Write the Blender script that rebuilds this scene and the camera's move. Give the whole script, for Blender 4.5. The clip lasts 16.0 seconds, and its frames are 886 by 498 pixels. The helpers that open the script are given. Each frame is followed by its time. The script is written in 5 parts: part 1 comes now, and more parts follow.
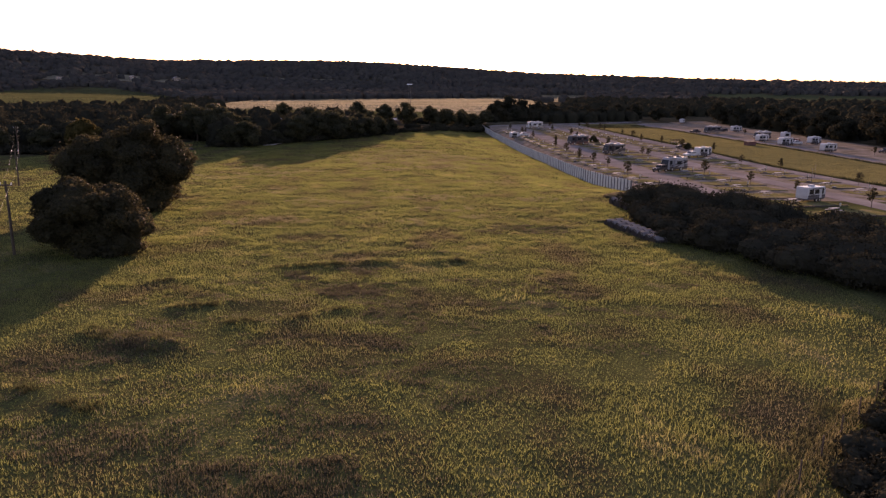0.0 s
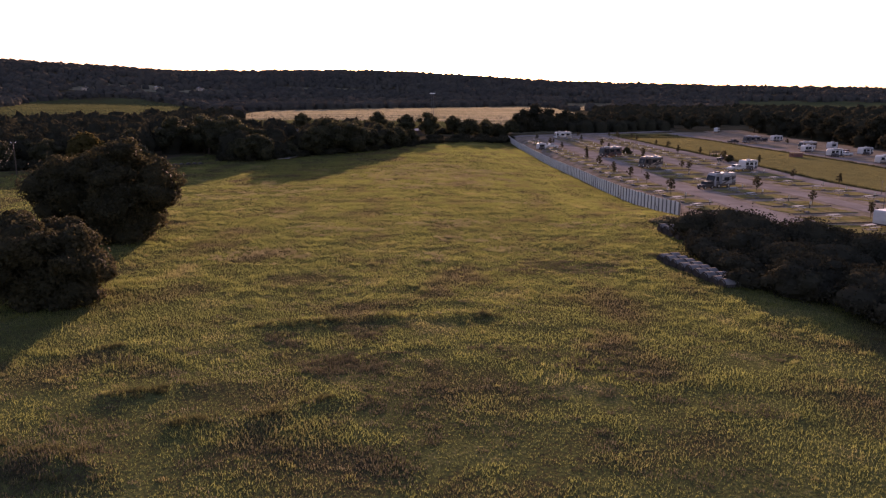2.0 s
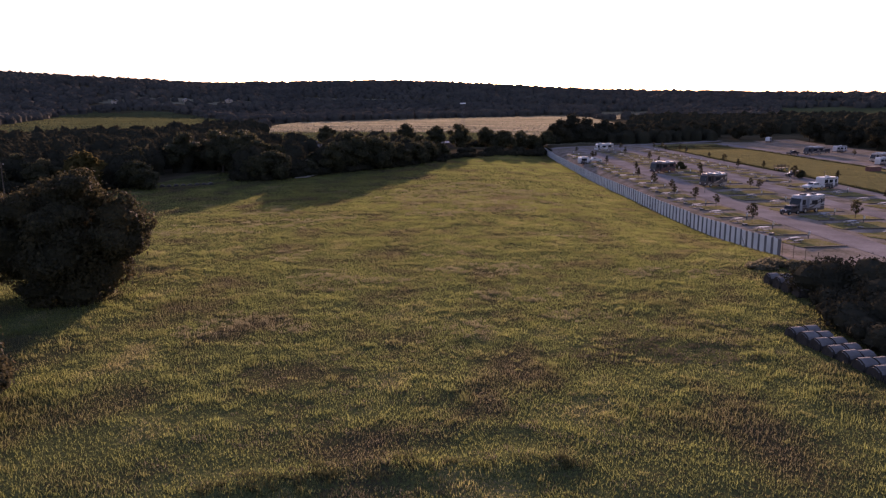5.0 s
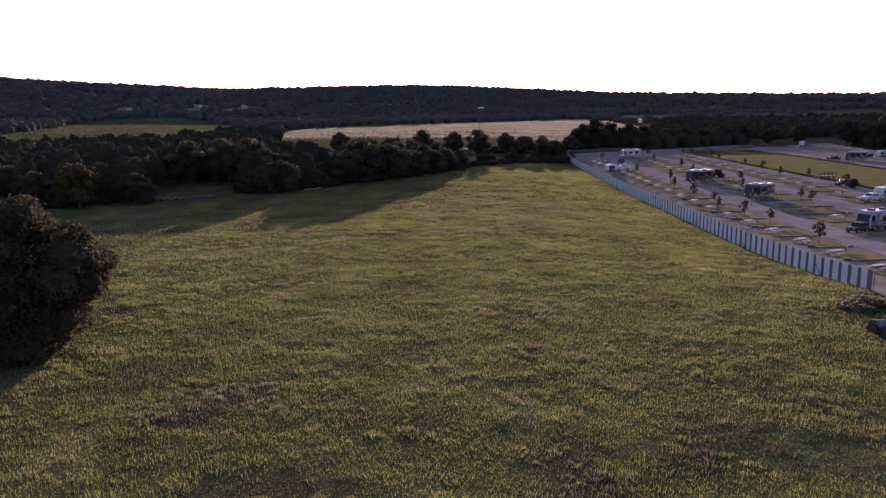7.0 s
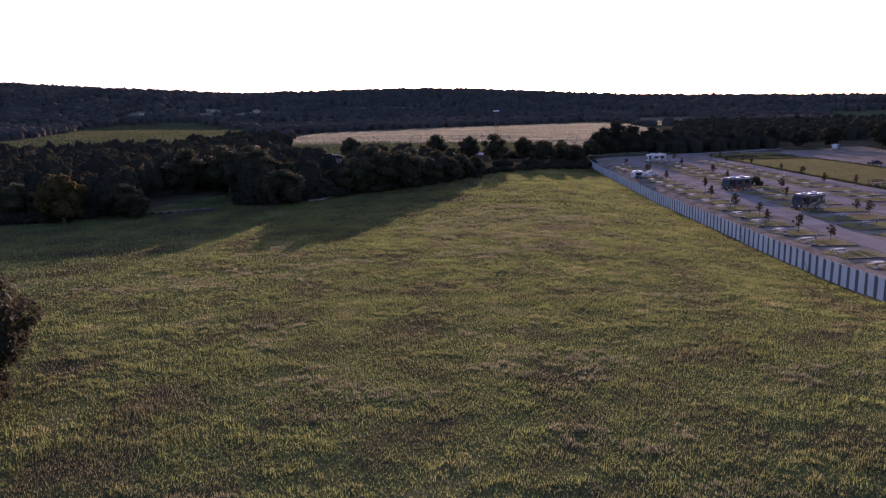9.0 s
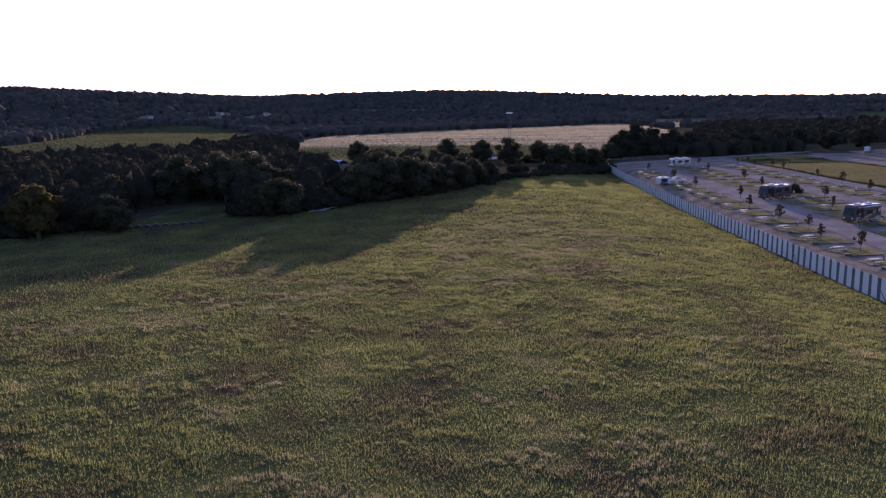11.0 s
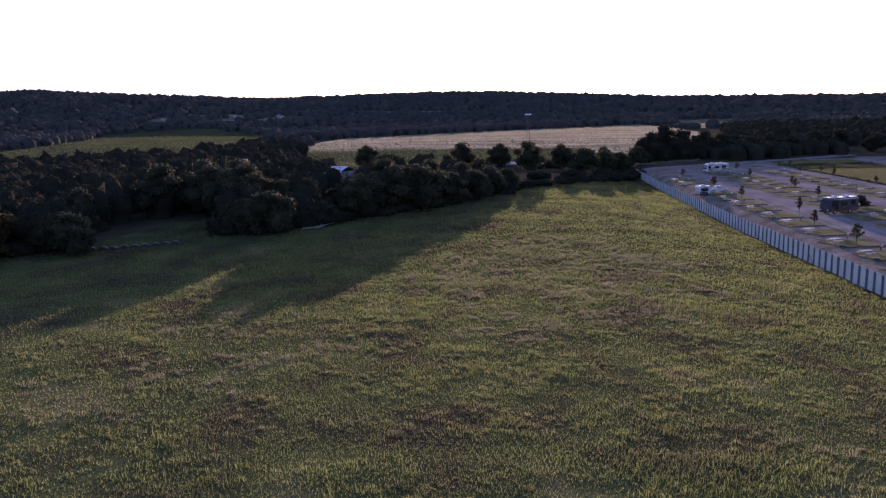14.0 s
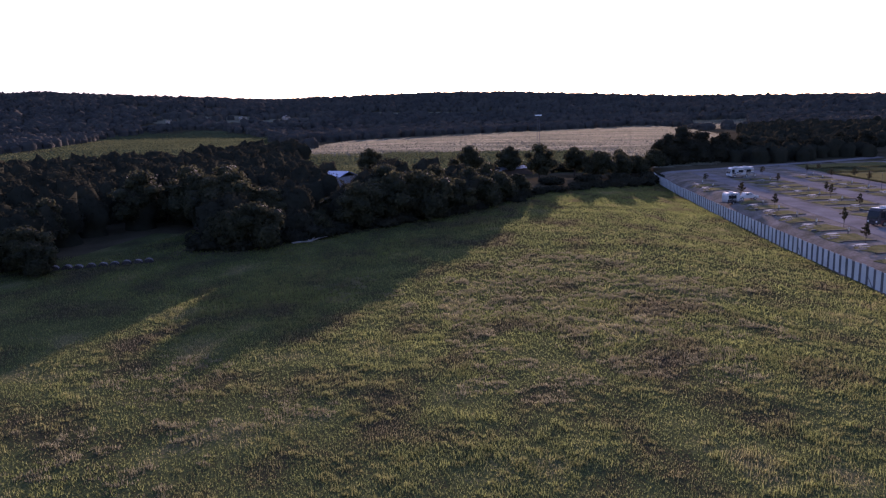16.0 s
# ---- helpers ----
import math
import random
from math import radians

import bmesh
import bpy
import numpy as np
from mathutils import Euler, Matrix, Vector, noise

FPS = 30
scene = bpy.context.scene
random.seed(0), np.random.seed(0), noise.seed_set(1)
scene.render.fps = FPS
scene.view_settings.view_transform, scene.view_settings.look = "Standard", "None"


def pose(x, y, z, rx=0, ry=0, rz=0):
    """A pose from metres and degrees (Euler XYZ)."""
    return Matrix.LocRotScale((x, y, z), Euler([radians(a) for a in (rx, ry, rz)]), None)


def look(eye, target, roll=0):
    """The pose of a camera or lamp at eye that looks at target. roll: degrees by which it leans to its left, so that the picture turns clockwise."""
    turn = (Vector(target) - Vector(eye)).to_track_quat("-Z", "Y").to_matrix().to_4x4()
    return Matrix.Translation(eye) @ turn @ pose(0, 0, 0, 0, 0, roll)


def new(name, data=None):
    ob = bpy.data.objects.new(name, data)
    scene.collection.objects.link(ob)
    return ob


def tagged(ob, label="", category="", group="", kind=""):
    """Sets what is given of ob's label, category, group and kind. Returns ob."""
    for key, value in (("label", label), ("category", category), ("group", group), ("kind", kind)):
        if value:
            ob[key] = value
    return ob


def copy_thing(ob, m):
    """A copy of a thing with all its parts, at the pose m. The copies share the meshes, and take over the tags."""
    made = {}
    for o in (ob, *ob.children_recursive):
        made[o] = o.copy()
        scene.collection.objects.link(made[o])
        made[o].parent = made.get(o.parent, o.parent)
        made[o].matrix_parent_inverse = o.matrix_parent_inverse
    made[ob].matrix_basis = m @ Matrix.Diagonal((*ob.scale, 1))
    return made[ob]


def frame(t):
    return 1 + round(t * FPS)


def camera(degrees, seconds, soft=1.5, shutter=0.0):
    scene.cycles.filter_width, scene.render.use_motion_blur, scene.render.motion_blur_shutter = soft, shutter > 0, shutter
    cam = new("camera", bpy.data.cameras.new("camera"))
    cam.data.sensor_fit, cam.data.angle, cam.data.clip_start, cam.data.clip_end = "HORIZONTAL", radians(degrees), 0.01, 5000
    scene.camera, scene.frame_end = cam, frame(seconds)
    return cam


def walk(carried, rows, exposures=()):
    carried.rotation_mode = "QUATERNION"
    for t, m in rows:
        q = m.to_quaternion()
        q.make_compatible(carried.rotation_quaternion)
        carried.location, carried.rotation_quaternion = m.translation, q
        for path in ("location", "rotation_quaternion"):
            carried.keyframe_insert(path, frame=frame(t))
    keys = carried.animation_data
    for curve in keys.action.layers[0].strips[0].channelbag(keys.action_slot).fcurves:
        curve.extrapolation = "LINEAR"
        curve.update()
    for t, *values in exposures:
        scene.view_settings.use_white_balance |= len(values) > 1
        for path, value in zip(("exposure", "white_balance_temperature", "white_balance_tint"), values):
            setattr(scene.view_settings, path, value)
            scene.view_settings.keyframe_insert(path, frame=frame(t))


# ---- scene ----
cam = camera(65.6, 16.0, soft=1.3)
METRES, EYE, TILT, LEAN, TURN = 117.6, 17.137, 0.0, 0.0, 1.1
ROWS = [
    (0.0, 0.0, 0.0, 0.0, 0.09, -12.08, -0.4),
    (0.5, 0.0018, 0.0317, 0.0013, 0.59, -11.9, -0.36),
    (1.0, 0.0024, 0.0636, 0.0029, 1.09, -11.75, -0.29),
    (1.5, 0.0019, 0.0954, 0.0046, 1.57, -11.57, -0.2),
    (2.0, 0.0005, 0.1275, 0.006, 2.03, -11.42, -0.11),
    (2.5, -0.0016, 0.1597, 0.0075, 2.46, -11.26, -0.03),
    (3.0, -0.0043, 0.1917, 0.0089, 2.87, -11.13, 0.06),
    (3.5, -0.0074, 0.2238, 0.0102, 3.28, -11.0, 0.14),
    (4.0, -0.0108, 0.2557, 0.0116, 3.67, -10.89, 0.22),
    (6.5, -0.0311, 0.4122, 0.0193, 5.43, -10.39, 0.7),
    (7.0, -0.0352, 0.4432, 0.0207, 5.74, -10.32, 0.79),
    (7.5, -0.0392, 0.4743, 0.0219, 6.04, -10.24, 0.86),
    (8.0, -0.0432, 0.5053, 0.023, 6.33, -10.17, 0.93),
    (8.5, -0.047, 0.5365, 0.024, 6.61, -10.11, 1.02),
    (9.0, -0.0507, 0.5674, 0.0252, 6.88, -10.05, 1.08),
    (11.5, -0.0675, 0.7231, 0.0305, 8.07, -9.84, 1.32),
    (12.0, -0.0703, 0.7537, 0.0317, 8.29, -9.82, 1.36),
    (12.5, -0.0732, 0.7841, 0.0328, 8.52, -9.8, 1.37),
    (13.0, -0.0759, 0.8145, 0.0338, 8.84, -9.77, 1.41),
    (13.5, -0.0787, 0.8448, 0.0348, 9.05, -9.75, 1.44),
    (14.0, -0.0813, 0.8728, 0.0359, 9.24, -9.73, 1.48),
    (14.5, -0.0843, 0.9031, 0.0369, 9.43, -9.71, 1.5),
    (15.0, -0.0876, 0.9334, 0.0382, 9.6, -9.68, 1.54),
    (15.5, -0.091, 0.9636, 0.0393, 9.77, -9.66, 1.58),
    (16.0, -0.0945, 0.9938, 0.0405, 9.94, -9.65, 1.61),
]
EXPO = [(0.0, 1.46, 7700.0, 56.0), (7.0, 1.38, 6200.0, 54.0), (16.0, 1.34, 5550.0, 53.0)]
walk(cam, [(t, pose(0, 0, EYE, TILT, LEAN, TURN) @ pose(METRES * x, METRES * y, METRES * z, 90 + pitch, roll, yaw)) for t, x, y, z, yaw, pitch, roll in ROWS], EXPO)

# ---- world and sun ----
SUN_AZ, SUN_EL = -3.0, 8.2          # degrees right of +y, degrees up
world = bpy.data.worlds.new("sky")
scene.world = world
world.use_nodes = True
wn = world.node_tree.nodes
sky = wn.new("ShaderNodeTexSky")
sky.sky_type = 'NISHITA'
sky.sun_disc = False
sky.sun_elevation = radians(SUN_EL)
sky.sun_rotation = radians(SUN_AZ)
sky.dust_density, sky.ozone_density = 1.3, 2.3
wn["Background"].inputs["Strength"].default_value = 0.135
world.node_tree.links.new(sky.outputs[0], wn["Background"].inputs["Color"])
sun = new("sun", bpy.data.lights.new("sun", 'SUN'))
sun.data.energy, sun.data.angle, sun.data.color = 4.2, radians(0.6), (1.0, 0.83, 0.58)
sd = Vector((math.sin(radians(SUN_AZ)) * math.cos(radians(SUN_EL)), math.cos(radians(SUN_AZ)) * math.cos(radians(SUN_EL)), math.sin(radians(SUN_EL))))
sun.matrix_world = look(sd * 300, (0, 0, 0))

# ---- materials ----


def material(name, stops, scale=1.0, rough=0.8, metal=0.0, fine=12.0, bump=0.3, through_light=0.0, island=0.0, coat=0.0, spec=0.3, stretch=(1, 1, 1), contrast=1.5, depth=0.05, grainy=0.35):
    """A surface whose colour runs through stops by coarse and fine noise, with bump; island: variation per loose piece."""
    m = bpy.data.materials.new(name)
    m.use_nodes = True
    n, l = m.node_tree.nodes, m.node_tree.links
    b = n["Principled BSDF"]
    geo = n.new("ShaderNodeNewGeometry")
    mapping = n.new("ShaderNodeMapping")
    mapping.inputs["Scale"].default_value = stretch
    l.new(geo.outputs["Position"], mapping.inputs["Vector"])
    coarse = n.new("ShaderNodeTexNoise")
    coarse.inputs["Scale"].default_value, coarse.inputs["Detail"].default_value = scale, 5.0
    grain = n.new("ShaderNodeTexNoise")
    grain.inputs["Scale"].default_value, grain.inputs["Detail"].default_value = fine, 4.0
    for t in (coarse, grain):
        l.new(mapping.outputs[0], t.inputs["Vector"])
    mix = n.new("ShaderNodeMath")
    mix.operation = 'MULTIPLY_ADD'
    l.new(grain.outputs["Fac"], mix.inputs[0])
    mix.inputs[1].default_value = grainy
    add = n.new("ShaderNodeMath")
    add.operation = 'MULTIPLY_ADD'
    l.new(coarse.outputs["Fac"], add.inputs[0])
    add.inputs[1].default_value, add.inputs[2].default_value = contrast, 0.505 - grainy / 2 - contrast / 2
    l.new(add.outputs[0], mix.inputs[2])
    last = mix
    if island:
        isl = n.new("ShaderNodeMath")
        isl.operation = 'MULTIPLY_ADD'
        l.new(geo.outputs["Random Per Island"], isl.inputs[0])
        isl.inputs[1].default_value = island
        sub = n.new("ShaderNodeMath")
        sub.operation = 'SUBTRACT'
        l.new(mix.outputs[0], sub.inputs[0])
        sub.inputs[1].default_value = island / 2
        l.new(sub.outputs[0], isl.inputs[2])
        last = isl
    ramp = n.new("ShaderNodeValToRGB")
    els = ramp.color_ramp.elements
    els[0].color, els[1].color = (*stops[0], 1), (*stops[-1], 1)
    for i, c in enumerate(stops[1:-1], 1):
        els.new(i / (len(stops) - 1)).color = (*c, 1)
    l.new(last.outputs[0], ramp.inputs[0])
    l.new(ramp.outputs[0], b.inputs["Base Color"])
    b.inputs["Roughness"].default_value, b.inputs["Metallic"].default_value = rough, metal
    b.inputs["Specular IOR Level"].default_value, b.inputs["Coat Weight"].default_value = spec, coat
    if bump:
        bm = n.new("ShaderNodeBump")
        bm.inputs["Strength"].default_value, bm.inputs["Distance"].default_value = bump, depth
        l.new(grain.outputs["Fac"], bm.inputs["Height"])
        l.new(bm.outputs[0], b.inputs["Normal"])
    if through_light:
        tr = n.new("ShaderNodeBsdfTranslucent")
        l.new(ramp.outputs[0], tr.inputs["Color"])
        ms = n.new("ShaderNodeMixShader")
        ms.inputs[0].default_value = through_light
        l.new(b.outputs[0], ms.inputs[1])
        l.new(tr.outputs[0], ms.inputs[2])
        l.new(ms.outputs[0], n["Material Output"].inputs["Surface"])
    return m


# Soil tones darkened and mottled to read as shade between the blades.
FIELD = [(0.034, 0.031, 0.019), (0.047, 0.044, 0.022), (0.056, 0.063, 0.024), (0.076, 0.084, 0.03), (0.12, 0.106, 0.05)]
M_field = material("pasture_soil", FIELD, 0.13, 0.95, contrast=2.0, stretch=(1, 0.75, 1), fine=5.5, bump=1.0, depth=0.1, spec=0.0, grainy=1.7)
BLADE = [(0.096, 0.086, 0.052), (0.118, 0.112, 0.05), (0.124, 0.142, 0.047), (0.148, 0.162, 0.05), (0.2, 0.178, 0.08)]
M_blade = material("pasture_grass", BLADE, 0.13, 0.8, contrast=2.3, stretch=(1, 0.75, 1), fine=4.0, bump=0, through_light=0.62, island=0.24, spec=0.0, grainy=0.5)
M_tuft = material("seeding_tussocks", [(0.1, 0.094, 0.046), (0.138, 0.125, 0.058), (0.185, 0.162, 0.08)], 0.3, 0.85, fine=3.0, bump=0, through_light=0.55, island=0.35, spec=0.0)
M_dry = material("dry_clumps", [(0.104, 0.098, 0.056), (0.148, 0.137, 0.08), (0.21, 0.193, 0.116)], 0.4, 0.9, fine=4.0, bump=0, through_light=0.6, island=0.4, spec=0.0, grainy=0.8)
M_clump = material("pasture_clumps", [(0.1, 0.1, 0.044), (0.135, 0.138, 0.05), (0.175, 0.165, 0.07)], 0.3, 0.85, fine=4.0, bump=0, through_light=0.64, island=0.4, spec=0.0, grainy=0.8)
M_hay = material("dry_hay", [(0.12, 0.118, 0.084), (0.175, 0.165, 0.118), (0.26, 0.24, 0.18)], 0.07, 0.9, fine=0.5, bump=0, through_light=0.5, island=0.3, spec=0.0, contrast=2.8, stretch=(0.22, 1, 1), grainy=0.7)
M_green_hay = material("distant_grass", [(0.042, 0.05, 0.025), (0.06, 0.068, 0.033), (0.083, 0.086, 0.043)], 0.03, 0.9, fine=0.6, bump=0, through_light=0.4, island=0.2, spec=0.0)
# Dark grass; along lawn edges and banks its darkness is painted shade.
M_border = material("dark_and_shaded_grass", [(0.045, 0.046, 0.022), (0.066, 0.066, 0.03), (0.095, 0.088, 0.042)], 0.3, 0.9, fine=2.0, bump=0, through_light=0.35, island=0.3, spec=0.0)
M_weed = material("dead_weeds", [(0.08, 0.073, 0.046), (0.118, 0.107, 0.067), (0.165, 0.15, 0.094)], 0.2, 0.9, fine=3.0, bump=0, through_light=0.5, island=0.4, spec=0.0)
M_brown = material("withered_weeds", [(0.05, 0.046, 0.031), (0.074, 0.068, 0.044), (0.108, 0.1, 0.065)], 0.3, 0.9, fine=3.0, bump=0, through_light=0.45, island=0.3, spec=0.0)
M_lawn_blade = material("lawn_grass", [(0.116, 0.106, 0.047), (0.148, 0.136, 0.058), (0.182, 0.162, 0.078)], 0.2, 0.8, fine=3.0, bump=0, through_light=0.42, island=0.1, spec=0.0)
M_gravel = material("site_gravel", [(0.1, 0.087, 0.061), (0.142, 0.122, 0.092), (0.19, 0.16, 0.132), (0.242, 0.205, 0.174)], 0.22, 0.95, contrast=2.2, fine=2.2, bump=0.6, spec=0.0, grainy=1.5)
M_road = material("road_asphalt", [(0.135, 0.12, 0.112), (0.18, 0.16, 0.15), (0.235, 0.213, 0.2)], 0.15, 0.9, fine=2.0, bump=0.4, spec=0.0, contrast=2.2, grainy=0.9)
M_lawn = material("mown_grass", [(0.082, 0.077, 0.033), (0.116, 0.108, 0.045), (0.15, 0.134, 0.061)], 0.25, 0.95, fine=4.0, bump=0.6, spec=0.0)
M_site = material("worn_site_grass", [(0.085, 0.072, 0.038), (0.13, 0.118, 0.046), (0.175, 0.152, 0.064), (0.2, 0.162, 0.1)], 0.35, 0.95, contrast=2.2, fine=2.5, bump=0.6, spec=0.0, grainy=1.4)
M_meadow = material("dry_meadow", [(0.1, 0.098, 0.066), (0.14, 0.131, 0.088), (0.195, 0.178, 0.124)], 0.03, 0.95, fine=0.5, bump=0.5, spec=0.0)
M_green_meadow = material("green_meadow", [(0.042, 0.051, 0.026), (0.061, 0.07, 0.034), (0.085, 0.088, 0.044)], 0.02, 0.95, fine=0.4, bump=0.5, spec=0.0)
M_floor = material("woodland_floor", [(0.03, 0.028, 0.015), (0.06, 0.05, 0.03), (0.09, 0.075, 0.045)], 0.1, 0.95, fine=2.0, spec=0.0)
M_leaf = material("oak_leaves", [(0.025, 0.027, 0.016), (0.044, 0.045, 0.024), (0.085, 0.076, 0.036)], 0.25, 0.75, fine=3.0, bump=0, through_light=0.42, island=0.3, spec=0.1)
# Yellowish leaves, lightened to carry the sun on this one tree.
M_gold = material("sunlit_yellowish_leaves", [(0.045, 0.039, 0.017), (0.075, 0.062, 0.024), (0.115, 0.09, 0.034)], 0.4, 0.8, fine=2.5, bump=0, through_light=0.45, island=0.4, spec=0.0)
# Oak leaves again, darkened so the canopy's own shade sits in the colour.
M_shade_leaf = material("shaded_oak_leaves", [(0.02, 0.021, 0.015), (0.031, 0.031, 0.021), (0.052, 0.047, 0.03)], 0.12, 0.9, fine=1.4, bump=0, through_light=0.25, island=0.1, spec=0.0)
# Thicket leaves: darkness of their backlit side put into the colour.
M_backlit_leaf = material("backlit_dark_leaves", [(0.023, 0.023, 0.017), (0.033, 0.032, 0.022), (0.049, 0.044, 0.028)], 0.3, 0.9, fine=2.0, bump=0, through_light=0.08, island=0.12, spec=0.0)
# Big trees' leaves: shaded-side dark and warm rim light mixed into the tones.
M_rim_leaf = material("dark_brown_green_leaves", [(0.026, 0.026, 0.016), (0.044, 0.041, 0.022), (0.085, 0.066, 0.03)], 0.3, 0.85, fine=2.0, bump=0.6, depth=0.2, through_light=0.4, island=0.3, spec=0.1)
# Distant crowns: haze painted in as a paler, greyer leaf colour.
M_far_leaf = material("hazy_far_woods", [(0.042, 0.042, 0.038), (0.06, 0.058, 0.051), (0.085, 0.079, 0.066)], 0.02, 0.9, fine=0.35, bump=0, through_light=0.15, island=0.1, spec=0.0)
M_young = material("young_leaves", [(0.03, 0.03, 0.016), (0.05, 0.044, 0.022), (0.078, 0.06, 0.03)], 0.5, 0.7, fine=3.0, bump=0, through_light=0.28, island=0.5, spec=0.1)
M_bark = material("bark", [(0.04, 0.03, 0.022), (0.09, 0.07, 0.05)], 2.0, 0.9, fine=14.0, bump=0.8)
M_sheet = material("weathered_white_metal", [(0.47, 0.465, 0.45), (0.57, 0.565, 0.545), (0.66, 0.655, 0.63)], 0.5, 0.45, metal=0.15, fine=8.0, bump=0.05, spec=0.5)
M_steel = material("dark_steel", [(0.05, 0.05, 0.055), (0.1, 0.1, 0.1)], 2.0, 0.5, metal=0.7, fine=10, bump=0.1)
M_white = material("white_gelcoat", [(0.36, 0.36, 0.365), (0.48, 0.48, 0.48)], 0.8, 0.35, fine=5, bump=0.02, coat=0.2, spec=0.5)
M_tan = material("tan_paint", [(0.25, 0.19, 0.15), (0.33, 0.26, 0.2)], 0.8, 0.35, fine=5, bump=0.02, coat=0.2, spec=0.5)
M_dark = material("dark_paint", [(0.022, 0.02, 0.024), (0.044, 0.037, 0.041)], 0.8, 0.4, fine=5, bump=0.02, coat=0.05, spec=0.35)
M_slate = material("slate_paint", [(0.045, 0.042, 0.048), (0.08, 0.073, 0.08)], 0.8, 0.5, fine=5, bump=0.02, spec=0.25)
# White walls greyed in colour for the side turned from the sun.
M_shaded_white = material("shade_greyed_white", [(0.2, 0.195, 0.2), (0.29, 0.28, 0.285)], 0.9, 0.45, fine=4, bump=0.02, spec=0.35)
# For the added fillers that darken the fence's open gaps.
M_gap_filler = material("dark_gap_filler", [(0.08, 0.08, 0.085), (0.125, 0.125, 0.13)], 0.8, 0.8, fine=6, bump=0.2, spec=0.1)
M_maroon = material("maroon_paint", [(0.09, 0.03, 0.03), (0.14, 0.05, 0.045)], 0.8, 0.35, fine=5, bump=0.02, coat=0.2, spec=0.5)
M_umber = material("umber_paint", [(0.05, 0.037, 0.033), (0.085, 0.064, 0.055)], 0.8, 0.45, fine=5, bump=0.02, spec=0.25)
M_rubber = material("tyre_rubber", [(0.015, 0.015, 0.015), (0.03, 0.03, 0.03)], 3, 0.85, fine=10)
M_hub = material("wheel_metal", [(0.4, 0.4, 0.4), (0.55, 0.55, 0.55)], 3, 0.35, metal=0.9, fine=10, bump=0.05)
M_glass = material("tinted_glass", [(0.012, 0.014, 0.016), (0.02, 0.022, 0.025)], 1, 0.1, fine=3, bump=0, spec=0.25)
M_concrete = material("pale_concrete", [(0.3, 0.29, 0.28), (0.42, 0.41, 0.4)], 0.8, 0.9, fine=9, bump=0.2)
M_pad = material("worn_concrete", [(0.15, 0.14, 0.13), (0.23, 0.216, 0.205)], 0.8, 0.9, fine=9, bump=0.2, spec=0.0)
M_wood = material("weathered_timber", [(0.05, 0.035, 0.025), (0.1, 0.07, 0.05)], 1.5, 0.9, fine=8, bump=0.5)
# Bale tones: a dark one for shaded ends and flanks, a pale one for the lit crest.
M_bale_shade = material("shaded_hay_sides", [(0.025, 0.022, 0.02), (0.045, 0.04, 0.036), (0.07, 0.06, 0.052)], 2.0, 0.95, fine=14, bump=0.8, spec=0.0)
M_bale_top = material("lit_hay_tops", [(0.085, 0.08, 0.076), (0.135, 0.127, 0.12), (0.2, 0.19, 0.18)], 1.0, 0.9, fine=12, bump=0.8, spec=0.1)
M_roof = material("pale_blue_roof_metal", [(0.2, 0.25, 0.36), (0.27, 0.32, 0.42)], 0.5, 0.4, metal=0.3, fine=5, bump=0.1)
M_pale_wood = material("bleached_wood", [(0.22, 0.205, 0.19), (0.32, 0.3, 0.285)], 1.5, 0.9, fine=9, bump=0.4)
M_grey_roof = material("grey_roof_metal", [(0.16, 0.155, 0.165), (0.24, 0.235, 0.245)], 0.5, 0.5, metal=0.3, fine=5, bump=0.1)
M_lamp = material("lamp_housing", [(0.7, 0.7, 0.7), (0.8, 0.8, 0.8)], 1, 0.4, fine=5, bump=0.02)
M_wire = material("cable", [(0.12, 0.12, 0.12), (0.18, 0.18, 0.18)], 1, 0.5, metal=0.6, fine=5, bump=0)

# ---- terrain ----


def lattice(ix, iy, seed):
    h = (ix.astype(np.int64) * 374761393 + iy.astype(np.int64) * 668265263 + seed * 982451653) & 0xFFFFFFFF
    h = ((h ^ (h >> 13)) * 1274126177) & 0xFFFFFFFF
    return ((h ^ (h >> 16)) & 0xFFFF) / 65535.0


def value_noise(x, y, size, seed=0):
    """Smooth noise from 0 to 1 with bumps of about that size in metres."""
    u, v = np.asarray(x) / size, np.asarray(y) / size
    i, j = np.floor(u), np.floor(v)
    f, g = u - i, v - j
    f, g = f * f * (3 - 2 * f), g * g * (3 - 2 * g)
    a, b = lattice(i, j, seed), lattice(i + 1, j, seed)
    c, d = lattice(i, j + 1, seed), lattice(i + 1, j + 1, seed)
    return (a * (1 - f) + b * f) * (1 - g) + (c * (1 - f) + d * f) * g


def fence_x(y):
    return 34 - (y - 134) * 0.08


FENCE_Y = (100, 120, 133, 145, 162, 189, 210, 235, 262, 290, 315, 345, 370, 384, 420)
FENCE_Z = (.1, .2, .2, -.7, -1.45, -1.6, -1.35, -1.35, -1.2, -.7, -.2, .4, 1.4, 2.1, 4)
RIDGE_AZ = (-60, -43, -38, -32, -28, -23, -19.5, -15, -10, -5.5, -1, 3.3, 8, 15, 21, 25, 31, 60)
RIDGE_EL = (3.3, 3.52, 3.74, 3.46, 3.36, 3.1, 3.2, 3.27, 3.33, 3.25, 2.95, 2.68, 2.45, 2.21, 2.0, 1.88, 1.64, 1.5)


def smooth(a, b, x):
    t = np.clip((x - a) / (b - a), 0, 1)
    return t * t * (3 - 2 * t)


